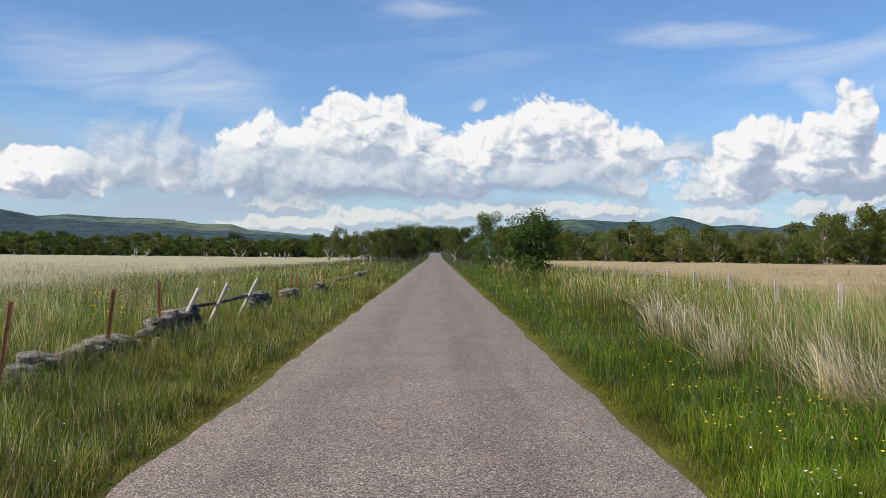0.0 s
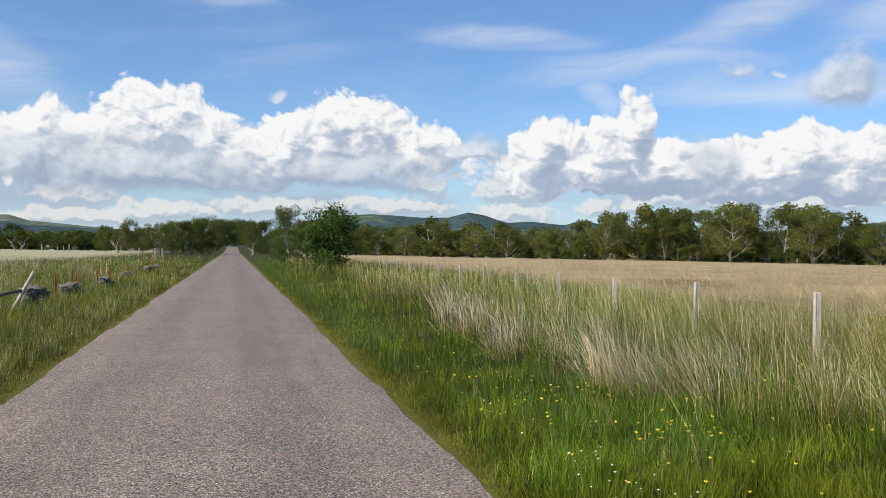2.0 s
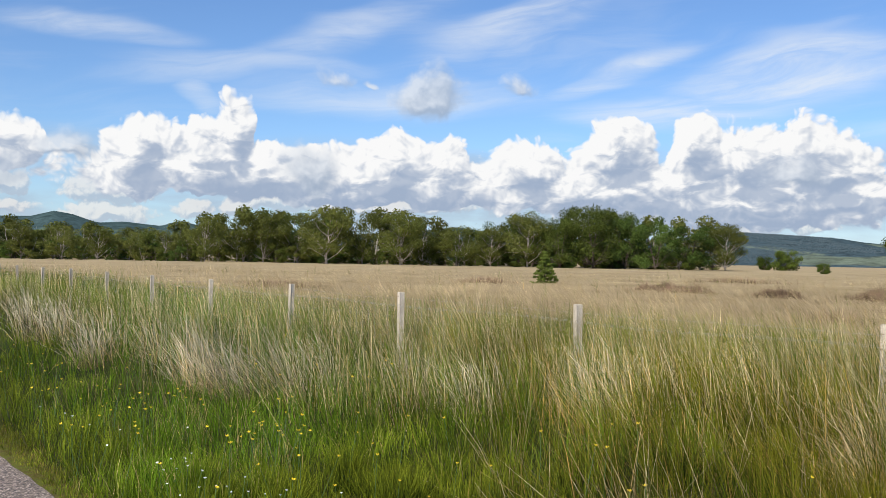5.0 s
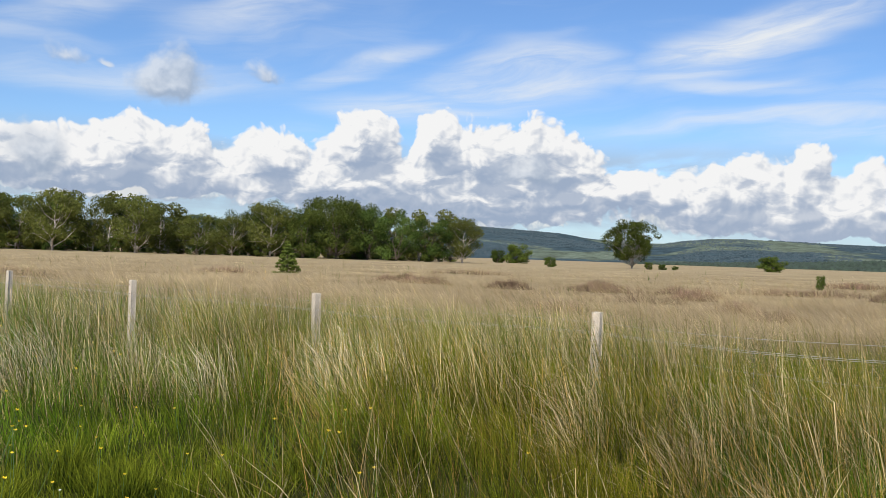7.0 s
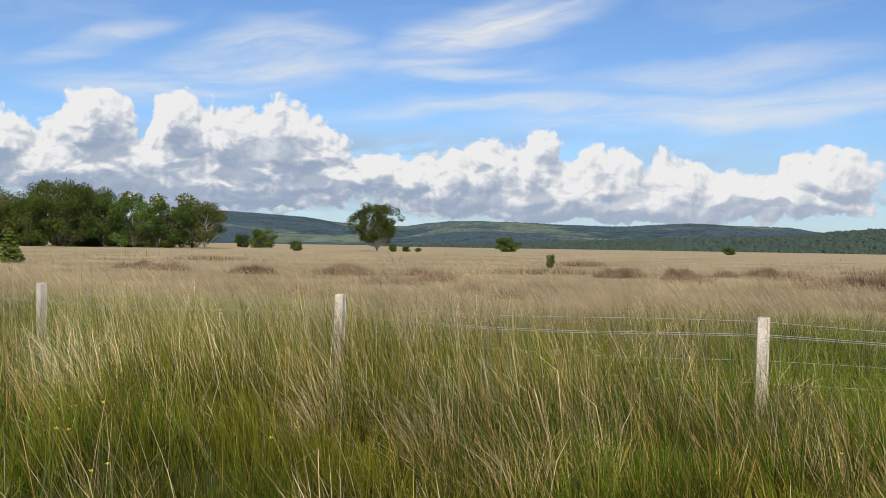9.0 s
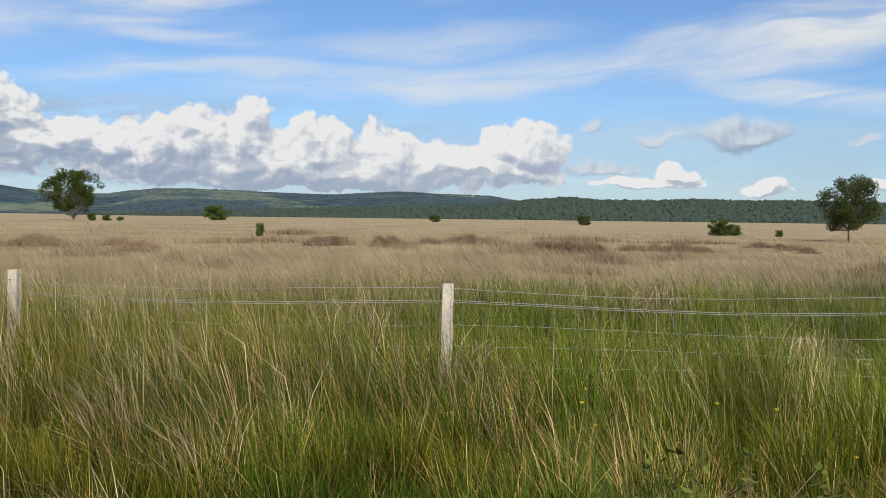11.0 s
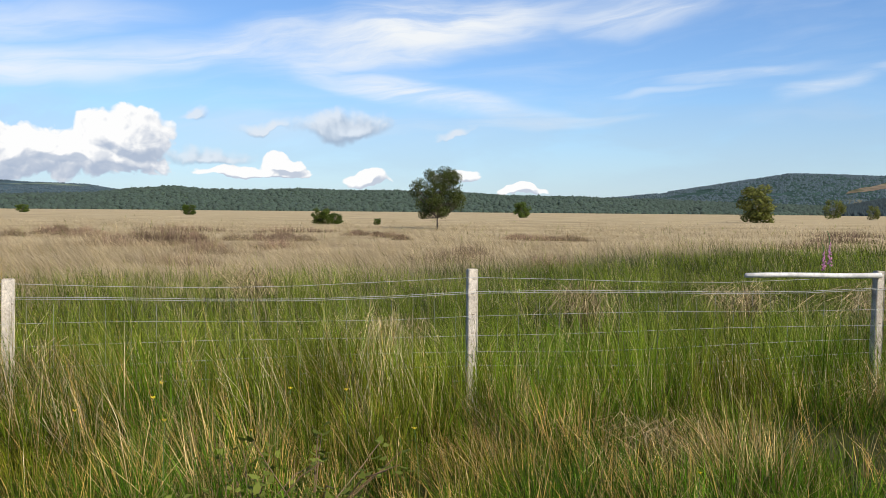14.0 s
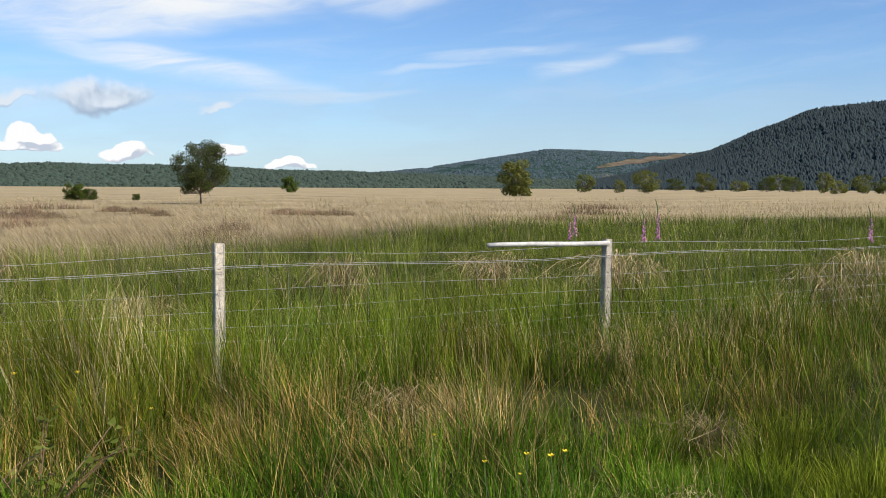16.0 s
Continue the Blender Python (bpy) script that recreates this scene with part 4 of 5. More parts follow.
roadside = tree("roadside_bush", "dense bright green sallow bush beside the lane", 41, 4.0, 3.1, 4, .03, leaf=.08, leaves=8500, foliage=LEAF_BRIGHT, bark=BARK_DARK, clumps=44, clump=.17, category="bush")
roadside.matrix_world = put(None, 5.75, 56, .96, 0)
lone = tree("lone_birch", "lone spreading birch with many white stems on the moor", 57, 9.8, 13.0, 6, .24, leaf=.17, leaves=13000, clumps=90, clump=.11, foliage=LEAF_DARK)
lone.matrix_world = put(None, 62.15, 200, 1.0, 1.0)
moor_tree = tree("moor_tree", "small dark single-stemmed tree alone on the moor", 63, 5.4, 5.2, 1, .22, leaf=.075, leaves=12500, clumps=70, clump=.105, foliage=LEAF_MOOR, bark=BARK_DARK, lean=-.25, top=.8, thick=.8)
moor_tree.matrix_world = put(None, 106.0, 78, .92, 0.4)
upright = tree("upright_willow", "upright yellow-green willow bush on the moor", 64, 5.2, 4.0, 3, .06, leaf=.14, leaves=5200, clumps=34, clump=.14, foliage=LEAF_YELLOW, category="bush")
upright.matrix_world = put(None, 124.4, 150, 1.08, 0, 0, 1.25)
spruce = conifer("young_spruce", "young green spruce standing alone in tan grass", 65, 2.0, 1.45)
spruce.matrix_world = put(None, 42.05, 58, 1.0, 0, 0, 1.1)
gorse = tree("gorse_bush", "low dark green gorse bush in tan grass", 66, 1.6, 2.5, 5, .02, leaf=.06, leaves=4200, clumps=34, clump=.20, foliage=LEAF_GORSE, bark=BARK_DARK, category="bush", group="bushes on the moor")
gorse.matrix_world = put(None, 99.2, 96, 1.0, 0)
for az, r, s, wide in ((99.9, 98, .7, 1.2), (102.4, 96, .4, .9), (69.9, 240, 2.3, 1.3), (82.7, 270, 1.3, 1.3), (91.5, 230, 1.5, 1.1), (111.0, 215, 2.2, .8), (57.4, 170, 1.1, 1.0), (55.4, 260, 3.2, 1.1), (54.4, 262, 2.2, .9),
                       (63.1, 190, .9, .9), (63.9, 192, .7, 1.1), (64.6, 195, .5, 1.3), (72.3, 62, .55, .5)):
    copy_thing(gorse, put(None, az, r, s, rng.uniform(0, 6.28), 0, wide))
# scattered trees along the far edge of the moor
sallow = tree("sallow_tree", "rounded yellow-green sallow at the far edge of the moor", 67, 10, 11.5, 3, .14, leaf=.30, leaves=2600, clumps=26, clump=.16, foliage=LEAF_YELLOW)
sallow.matrix_world = put(None, 147.5, 290, .6, 0, .2)
for az, r, h, k, wide in ((128.4, 270, 5.4, 0, 1.0), (130.4, 260, 3.8, 4, .8), (132.0, 240, 6.0, 0, 1.1), (135.2, 300, 6.4, 4, 1.0), (137.1, 380, 4.5, 0, 1.6), (138.6, 390, 4.2, 3, 1.4), (140.0, 360, 4.0, 3, 1.5), (141.6, 300, 6.4, 0, .7),
                          (142.3, 270, 4.0, 4, 1.3), (143.6, 290, 5.6, 0, 1.0), (144.8, 240, 4.6, 4, 1.2), (133.6, 420, 4.0, 3, 1.5), (139.3, 400, 5.0, 1, 1.4), (146.5, 320, 6.0, 0, 1.1), (149, 300, 6.0, 3, 1.1)):
    mould = sallow if k in (0, 4) else kinds[k]
    copy_thing(mould, put(None, az, r, h / 10 * 1.7, rng.uniform(0, 6.28), .2, wide))

for az, r, h, sd, sp in ((-17.4, 215, 3.4, 71, .9), (-16.8, 216, 3.0, 74, .9), (-11.6, 215, 4.3, 72, .7), (1.05, 160, 3.4, 79, .35), (-6.4, 190, 4.2, 76, .7)):
    d = dead_tree("dead_tree", "bleached dead tree with bare crooked branches", sd, h, sp)
    d.matrix_world = put(None, az, r, 1.0, 0)

# ---- fence ----
FENCE_Y = [-22.1, -18.9, -15.8, -12.7, -9.55, -5.85, -2.6, .39, 3.5, 6.6, 9.75, 12.8, 15.9, 19.0, 22.1, 25.2, 28.3, 31.4, 34.5, 37.6, 40.7, 43.8]


def fence_x(y):
    return 6.70 + 0.010 * y if y > -2.6 else 6.674 - 0.045 * (-2.6 - y)


def box(verts, faces, lo, hi, taper=1.0, bevel=.008):
    """A bevelled upright bar."""
    base = len(verts)
    cx, cy = (lo[0] + hi[0]) / 2, (lo[1] + hi[1]) / 2
    hx, hy = (hi[0] - lo[0]) / 2, (hi[1] - lo[1]) / 2
    rings = [(lo[2], 1.0), (hi[2] - bevel, taper), (hi[2], taper * .86)]
    for z, s in rings:
        for sx, sy in ((-1, -1), (1, -1), (1, 1), (-1, 1)):
            for e in ((sx * (hx * s - bevel), sy * hy * s), (sx * hx * s, sy * (hy * s - bevel))) if sx * sy > 0 else ((sx * hx * s, sy * (hy * s - bevel)), (sx * (hx * s - bevel), sy * hy * s)):
                verts.append(Vector((cx + e[0], cy + e[1], z)))
    for i in range(2):
        for k in range(8):
            a, b = base + i * 8 + k, base + i * 8 + (k + 1) % 8
            faces.append((a, b, b + 8, a + 8))
    faces.append(tuple(base + 16 + k for k in range(8)))
    faces.append(tuple(base + k for k in reversed(range(8))))


def build_fence():
    ob = thing("fence", Matrix.Translation((6.7, 0, 0)), "stock fence of weathered posts, netting and barbed wire in rushes", "fence")
    rng = np.random.default_rng(3)
    verts, faces = [], []
    box(verts, faces, (-.036, -.036, -.45), (.036, .036, 1.14), .97, .006)
    shared = mesh_of("post", verts, faces, POSTWOOD)
    posts = {}
    for y in FENCE_Y:
        p = posts[y] = part("post", shared, ob)
        p.matrix_basis = Matrix.Translation((fence_x(y) - 6.7, y, rng.uniform(-.02, .02))) @ Euler((rng.normal() * .018, rng.normal() * .018, rng.normal() * .12)).to_matrix().to_4x4()
        p.matrix_parent_inverse = Matrix()
    verts, faces = [], []
    box(verts, faces, (-.003, -.010, -.003), (.003, .010, .003), 1.0, .0008)
    clip = mesh_of("staple", verts, faces, RUSTED)
    for y in FENCE_Y[3:14]:
        for z in (1.085, .985, .84, .71, .59, .48):
            p = part("staple", clip, posts[y])
            p.matrix_basis = posts[y].matrix_basis.inverted() @ Matrix.Translation((fence_x(y) - 6.7 - .039, y + rng.normal() * .004, z + rng.normal() * .004))
    heights = (1.085, .985, .84, .71, .59, .48, .37, .26)
    off = -.044
    for k, z in enumerate(heights):
        verts, faces = [], []
        for twin in ((0, .012) if k == 1 else (0,)):
            pts = []
            for a, b in zip(FENCE_Y, FENCE_Y[1:]):
                for t in (0, .2, .4, .6, .8):
                    y = a + (b - a) * t
                    sag = -.025 * math.sin(math.pi * t) * (.6 if k else .9) * (1 + .3 * math.sin(a))
                    pts.append((fence_x(y) - 6.7 + off, y, z + sag + twin + .015 * math.sin(y * 1.7 + k)))
            gauge = .0011 if k > 1 else .0015
            tube(verts, faces, pts, [gauge * (1 - .5 * float(smooth(p[1], 1.0, 5.0))) for p in pts], 4, False)
        if k in (0, 1):
            for y in np.arange(FENCE_Y[2], FENCE_Y[12], .11):
                if k == 1:
                    i = np.searchsorted(FENCE_Y, y) - 1
                    t = (y - FENCE_Y[i]) / (FENCE_Y[i + 1] - FENCE_Y[i])
                    q = Vector((fence_x(y) - 6.7 + off, y, z + .012 - .015 * math.sin(math.pi * t) + .015 * math.sin(y * 1.7 + k)))
                    d = Vector((rng.normal(), 0.2, rng.normal())).normalized() * .016
                    tube(verts, faces, [q - d, q + d], [.0013, .0013], 3, False)
        part("wire", mesh_of("wire", verts, faces, WIRE), ob, "barbed wire strand" if k == 1 else "")
    verts, faces = [], []
    tube(verts, faces, [(0, 0, .25), (.004, .003, .6), (0, 0, .975)], [.0008] * 3, 3, False)
    stay = mesh_of("stay_wire", verts, faces, WIRE)
    y = -16.0
    while y < 24.0:
        s = part("stay_wire", stay, ob)
        i = int(np.searchsorted(FENCE_Y, y)) - 1
        t = (y - FENCE_Y[i]) / (FENCE_Y[i + 1] - FENCE_Y[i])
        s.location = (fence_x(y) - 6.7 + off, y, -.03 * math.sin(math.pi * t))
        y += .152
    verts, faces = [], []
    pts = [(-.15 - .07 * t - .012 * math.sin(t * 5), -4.70 + t * -1.16, 1.096 - .008 * t + .004 * math.sin(t * 6)) for t in np.linspace(0, 1, 9)]
    tube(verts, faces, pts, [.018, .019, .0185, .019, .02, .0195, .02, .021, .021], 8)
    part("rail", mesh_of("rail", verts, faces, POLE, True), ob, "silvered round pole nailed to a post")


build_fence()

# ---- the tumbled wall ----
WALL_X = -4.5


def rock_mesh(seed):
    """An angular block, its corners knocked off."""
    bm = bmesh.new()
    bmesh.ops.create_icosphere(bm, subdivisions=2, radius=0.62)
    for v in bm.verts:
        p = v.co * 1.7 + Vector((seed * 7.3, seed * 3.1, 0))
        v.co *= 1 + .30 * noise.noise(p) + .18 * noise.noise(p * 2.7)
        skew = .06 * noise.noise(Vector((seed * 2.1, v.co.z * 2, 0)))
        v.co = Vector([max(-.44 + skew, min(.44 + skew, c)) for c in v.co]) + Vector([noise.noise(p * q) for q in (4.1, 4.7, 5.3)]) * .035
    me = bpy.data.meshes.new("stone")
    bm.to_mesh(me)
    bm.free()
    me.materials.append(STONE)
    return me


ROCKS = [rock_mesh(k) for k in range(9)]


def wall_run(y0, y1, top, width, label, seed):
    """Two faces of tight rubble round a packed core, a rough coping on top; the ends have slid down."""
    rng = np.random.default_rng(seed)
    ob = thing("stone_wall", Matrix.Translation((WALL_X, y0, 0)), label, "wall", "remains of the roadside wall")
    long = y1 - y0
    ys = np.linspace(0, long, max(8, int(long / .12)))

    def crest(y):
        return top * (.84 + .34 * (vnoise(y + y0, y * 0, .9, seed) - .5)) * (.45 + .55 * smooth(np.minimum(y, long - y), 0, .45))

    arch = [(-.46, -.2, 1), (-.44, .35, 0), (-.36, .75, 0), (0, .86, 0), (.36, .75, 0), (.44, .35, 0), (.46, -.2, 1)]
    verts = [(q * width + .02 * rng.normal(), y, -.25 if foot else h * float(crest(y)) + .015 * rng.normal()) for y in ys for q, h, foot in arch]
    m = len(arch)
    faces = [(i * m + k, i * m + k + 1, (i + 1) * m + k + 1, (i + 1) * m + k) for i in range(len(ys) - 1) for k in range(m - 1)]
    part("core", mesh_of("core", verts, faces, RUBBLE), ob, "packed dark rubble and earth")
    z, course = -.10, 0
    while z < top - .04:
        h = rng.uniform(.10, .15)
        for side in (-1, 1):
            y = rng.uniform(-.05, .06)
            while y < long:
                ln = rng.uniform(.12, .26) if rng.random() < .75 else rng.uniform(.26, .42)
                if z + h * .7 < float(crest(np.array(y + ln / 2))):
                    s = part("stone", ROCKS[int(rng.integers(0, 9))], ob)
                    s.matrix_basis = Matrix.Translation((side * width * .36 + rng.normal() * .025 - side * .05 * course, y + ln / 2, z + h / 2 + rng.normal() * .012)) @ Euler((rng.normal() * .09, rng.normal() * .12, rng.normal() * .16)).to_matrix().to_4x4() @ Matrix.Diagonal((width * .42, ln * 1.16, h * 1.25, 1))
                    s.matrix_parent_inverse = Matrix()
                y += ln
        z += h * .92
        course += 1
    y = 0.0
    while y < long:
        ln = rng.uniform(.16, .38)
        s = part("stone", ROCKS[int(rng.integers(0, 9))], ob)
        s.matrix_basis = Matrix.Translation((rng.normal() * .05, y + ln / 2, float(crest(np.array(y + ln / 2))) - .01)) @ Euler((rng.normal() * .16, rng.normal() * .14, rng.normal() * .3)).to_matrix().to_4x4() @ Matrix.Diagonal((width * rng.uniform(.55, .95), ln * 1.12, rng.uniform(.09, .17), 1))
        s.matrix_parent_inverse = Matrix()
        y += ln
    return ob


for y0, y1, top, w, label in ((7.4, 10.2, .30, .50, "tumbled dry-stone wall, lichened and half sunk in grass"), (10.6, 14.4, .32, .50, "long low run of lichened rubble wall in tall grass"),
                              (15.3, 18.5, .48, .46, "mossy rubble wall end with brown lichen"), (23.7, 26.2, .50, .42, "isolated block of dark rubble wall"), (28.6, 31.6, .34, .42, "low remnant of rubble wall in grass"),
                              (36.5, 39.0, .34, .42, "low remnant of rubble wall in grass"), (44, 49, .32, .42, "low remnant of rubble wall in grass"), (56, 64, .32, .42, "low remnant of rubble wall in grass")):
    wall_run(y0, y1, top, w, label, int(y0 * 10))


def stake(y, height, lean, x=WALL_X):
    ob = thing("iron_stake", pose(x, y, 0, lean[0], lean[1], 20), "rusty angle-iron stake leaning in the old wall", "stake", "rusty stakes along the wall")
    verts, faces = [], []
    box(verts, faces, (-.024, -.005, -.3), (.024, .005, height), 1.0, .002)
    box(verts, faces, (-.024, .005, -.3), (-.014, .042, height), 1.0, .002)
    part("angle_bar", mesh_of("angle_bar", verts, faces, RUST), ob)


for y, h, lean in ((10.1, 1.00, (0, 7)), (13.4, 1.0, (3, 6)), (16.1, 1.02, (0, -2)), (28.0, .72, (0, -3)), (30.6, .80, (2, 0)), (31.9, .76, (0, 0)), (36, .74, (0, 3)), (40, .80, (0, -4)), (46, .76, (0, 2)), (52, .84, (0, 0)), (60, .80, (0, 3)), (68, .84, (0, -2))):
    stake(y, h, lean)


def leaning_post(y, height, lean):
    ob = thing("leaning_post", pose(WALL_X + .05, y, .2, lean[0], lean[1], 0), "grey round wooden post leaning over a gap in the wall", "post", "leaning posts")
    verts, faces = [], []
    tube(verts, faces, [(0, 0, -.45), (.004, 0, .2), (0, .004, height)], [.042, .041, .037], 9)
    part("shaft", mesh_of("shaft", verts, faces, POSTWOOD, False), ob)


leaning_post(17.2, .74, (-4, 24))
leaning_post(19.6, .76, (-4, 24))
leaning_post(22.7, .80, (-4, 26))
rail = thing("fallen_rail", Matrix(), "dark fallen fence rail lying between leaning posts", "rail")
verts, faces = [], []
tube(verts, faces, [(WALL_X + .06, 17.9, .50), (WALL_X + .10, 20.2, .47), (WALL_X + .14, 23.2, .50)], [.035, .034, .036], 7)
part("pole", mesh_of("pole", verts, faces, BARK_DARK, True), rail)

# old posts out on the left-hand moor
verts, faces = [], []
tube(verts, faces, [(0, 0, -.3), (.02, 0, .5), (.05, .02, 1.25)], [.10, .09, .07], 7)
old = mesh_of("shaft", verts, faces, DEADWOOD)
for az, r, h in ((-10.3, 190, 1.1), (-9.5, 190, .8), (-9.2, 185, 1.0), (-8.9, 192, 1.2), (-8.7, 190, .8), (-13.4, 200, .8), (-14.9, 200, .6), (-5.2, 170, .9), (-4.3, 120, 1.0), (-3.9, 110, 1.0), (-23.6, 200, .6)):
    ob = thing("old_post", put(None, az, r, h, az, 0), "bleached old fence post standing out on the moor", "post", "old posts on the moor")
    part("shaft", old, ob)

# ---- grasses ----


def blades(name, label, x, y, h, w, lean, bend, mat, seg, rng, category="grass"):
    """Upright blades: place, height, width, lean (n, 2) of the tip as a share of the height, bend as its curve."""
    n = len(x)
    z = lie(x, y) - .02
    a = rng.uniform(0, np.pi, n)
    side = np.stack([np.cos(a), np.sin(a), np.zeros(n)], 1) * (w * .5)[:, None]
    foot = np.stack([x, y, z], 1)
    tip = foot + np.stack([lean[:, 0] * h, lean[:, 1] * h, h * np.sqrt(np.clip(1 - .6 * (lean ** 2).sum(1), .15, 1))], 1)
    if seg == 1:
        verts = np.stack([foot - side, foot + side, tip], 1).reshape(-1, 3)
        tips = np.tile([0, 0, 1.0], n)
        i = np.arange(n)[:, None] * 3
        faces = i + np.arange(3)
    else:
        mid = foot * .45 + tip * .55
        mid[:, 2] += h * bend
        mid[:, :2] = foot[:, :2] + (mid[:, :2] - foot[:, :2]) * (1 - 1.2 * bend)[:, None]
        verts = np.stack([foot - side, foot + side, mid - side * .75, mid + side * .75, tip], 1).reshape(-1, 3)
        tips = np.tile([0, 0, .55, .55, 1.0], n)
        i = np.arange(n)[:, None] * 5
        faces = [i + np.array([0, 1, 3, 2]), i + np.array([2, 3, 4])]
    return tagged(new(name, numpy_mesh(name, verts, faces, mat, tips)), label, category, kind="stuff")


def scatter(count, r0, r1, power, rng, a0=-34.0, a1=152.0):
    """Places round the viewer's stand, thinning with distance."""
    u = rng.uniform(0, 1, count)
    r = np.sqrt(r0 ** 2 + u * (r1 ** 2 - r0 ** 2)) if power == 0 else r0 * (r1 / r0) ** u
    a = np.radians(rng.uniform(a0, a1, count))
    return r * np.sin(a), r * np.cos(a), r


def sow():
    rng = np.random.default_rng(11)
    xs, ys, rs = [np.concatenate(q) for q in zip(scatter(150000, 1.7, 6.5, 0, rng), scatter(560000, 6.5, 170.0, 1, rng), scatter(60000, 9.0, 120.0, 1, rng, -34, -2), scatter(52000, 1.9, 14.0, 0, rng, 152, 326), scatter(40000, 14.0, 90.0, 1, rng, 152, 326))]
    edge = .10 * (vnoise(xs, ys, .6, 14) - .5)
    off = np.maximum(ROAD_L - xs, xs - ROAD_R) + edge
    keep = (off > .06) & ((rs < 40) | (rng.uniform(0, 1, len(rs)) > .92 * smooth(rs, 60, 140)))
    # bare gaps between the clumps
    keep &= ~((off > 1.3) & (rs < 16) & (vnoise(xs, ys, .42, 81) < .37 + .10 * (vnoise(xs, ys, 2.0, 82) - .5)) & (rng.uniform(0, 1, len(xs)) < .8))
    xs, ys, rs, off = xs[keep], ys[keep], rs[keep], off[keep]
    n = len(xs)
    pick = rng.uniform(0, 1, n)
    right = xs > 0
    border = 11.8 + 5 * (vnoise(xs, ys, 9.0, 21) - .5) * 2 + np.clip((5 - ys) * .72, 0, 18) + 3.0 * (vnoise(xs, ys, 4.0, 27) - .5)
    moor_r = np.maximum(smooth(xs - border, -4.0, 3.5), .10 * smooth(xs, 7.5, 12))
    moor_l = smooth(-xs - 13 - 9 * (vnoise(xs, ys, 14.0, 22) - .5), -5, 5)
    moor = np.where(right, moor_r, moor_l)
    rushy = np.where(right, smooth(off + 2.2 * (vnoise(xs, ys, 1.8, 23) - .5) + .9 * smooth(-ys, .8, 2.5), 2.0, 3.4), smooth(off, 2.4, 4.0) * .7)
    rushy = np.where(right & (xs > 5.0), rushy * (1 - .35 * smooth(-ys, -1.6, .2) * smooth(xs, 5.0, 5.8)), rushy)
    rushy = np.where(right & (xs > 6.9), rushy * (1 - .85 * smooth(-ys, -3.0, .5)), rushy)
    rushy = np.where(right, rushy * (1 - .40 * smooth(-ys, 1.5, 4.0)), rushy)
    strawy = smooth(vnoise(xs, ys, 1.7, 24), .42, .68)
    kind = np.where(pick < moor * .992, 3, np.where(rng.uniform(0, 1, n) < rushy, 1, 0))
    base = kind
    lush = vnoise(xs, ys, 1.1, 25)
    wind = np.array([-.10, .26])
    grow = np.maximum(1.0, rs / 11.0)
    # blades gather in tufts and lean out of them
    cell = .30 * 2.0 ** np.floor(np.log2(np.maximum(1.0, rs / 9.0)))
    iu, iv = np.floor(xs / cell), np.floor(ys / cell)
    cx, cy = (iu + .5 + .8 * (hashed(iu, iv, 1.3) - .5)) * cell, (iv + .5 + .8 * (hashed(iu, iv, 2.9) - .5)) * cell
    tuft = hashed(iu, iv, 4.1)
    out = np.stack([xs - cx, ys - cy], 1) / cell[:, None]
    pull = np.where(off > .5, .42, 0.0) * (.4 + .6 * tuft) * (1 - .9 * smooth(rs, 10, 18))
    xs, ys = xs - (xs - cx) * pull, ys - (ys - cy) * pull
    dead = rng.uniform(0, 1, n) < np.where(right, np.where(xs < 6.3, .05 + .42 * strawy ** 1.8 + .16 * smooth(-ys, -.6, .6), np.where(ys < 3.5, .03 + .16 * strawy, .05 + .4 * strawy)), .05 + .35 * strawy) * np.where(tuft > .62, 1.7, .45)
    dead &= ~(right & (xs > 6.9) & (ys < 1.5) & (rng.uniform(0, 1, n) < .8))
    kind = np.where((base == 1) & dead, 2, base)
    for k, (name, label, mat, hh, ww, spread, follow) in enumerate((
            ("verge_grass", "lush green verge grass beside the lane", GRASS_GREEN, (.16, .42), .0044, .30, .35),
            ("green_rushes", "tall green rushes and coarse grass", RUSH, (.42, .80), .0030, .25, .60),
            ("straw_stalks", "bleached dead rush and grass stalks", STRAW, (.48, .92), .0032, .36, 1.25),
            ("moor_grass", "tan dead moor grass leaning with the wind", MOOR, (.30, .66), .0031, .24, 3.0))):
        for left_side in (False, True):
            for near in (True, False):
                m = (kind == k) & (right != left_side) & ((rs < 15) == near)
                c = int(m.sum())
                if c < 10:
                    continue
                x, y, r, lu, of = xs[m], ys[m], rs[m], lush[m], off[m]
                t = np.clip(rng.normal(.5, .22, c) * .6 + lu * .55 - .07, 0, 1.1)
                h = hh[0] + (hh[1] - hh[0]) * t
                if k == 3:
                    h *= 1.12 - .55 * smooth(r, 22, 60)
                if k in (1, 2) and not left_side:
                    h *= .60 + .40 * smooth(y, -3.0, 2.0)
                if k == 0:
                    h *= .20 + .80 * smooth(of, .03, .48)
                    if not left_side:
                        h *= 1 + 1.3 * smooth(x, 4.8, 5.9) * (1 - .5 * smooth(x, 7.0, 8.0))
                    if left_side:
                        h *= 1 + .45 * smooth(of, .9, 1.9)
                w = ww * (grow[m] if k < 3 else np.maximum(1.0, r / 13.0)) * rng.uniform(.7, 1.4, c)
                lean = rng.normal(size=(c, 2)) * spread + wind * follow * (.45 + 1.1 * vnoise(x, y, 2.2, 63))[:, None] + out[m] * ((.42 if k else .40) * (1 - .8 * smooth(r, 10, 18)))[:, None]
                h *= np.where(r < 16, .52 + .78 * hashed(np.floor(tuft[m] * 977), 3.0, 7.7), .55 + .9 * vnoise(x, y, 1.3 + r * .02, 61))
                bend = np.abs(rng.normal(size=c)) * (.10 if k in (0, 3) else .04)
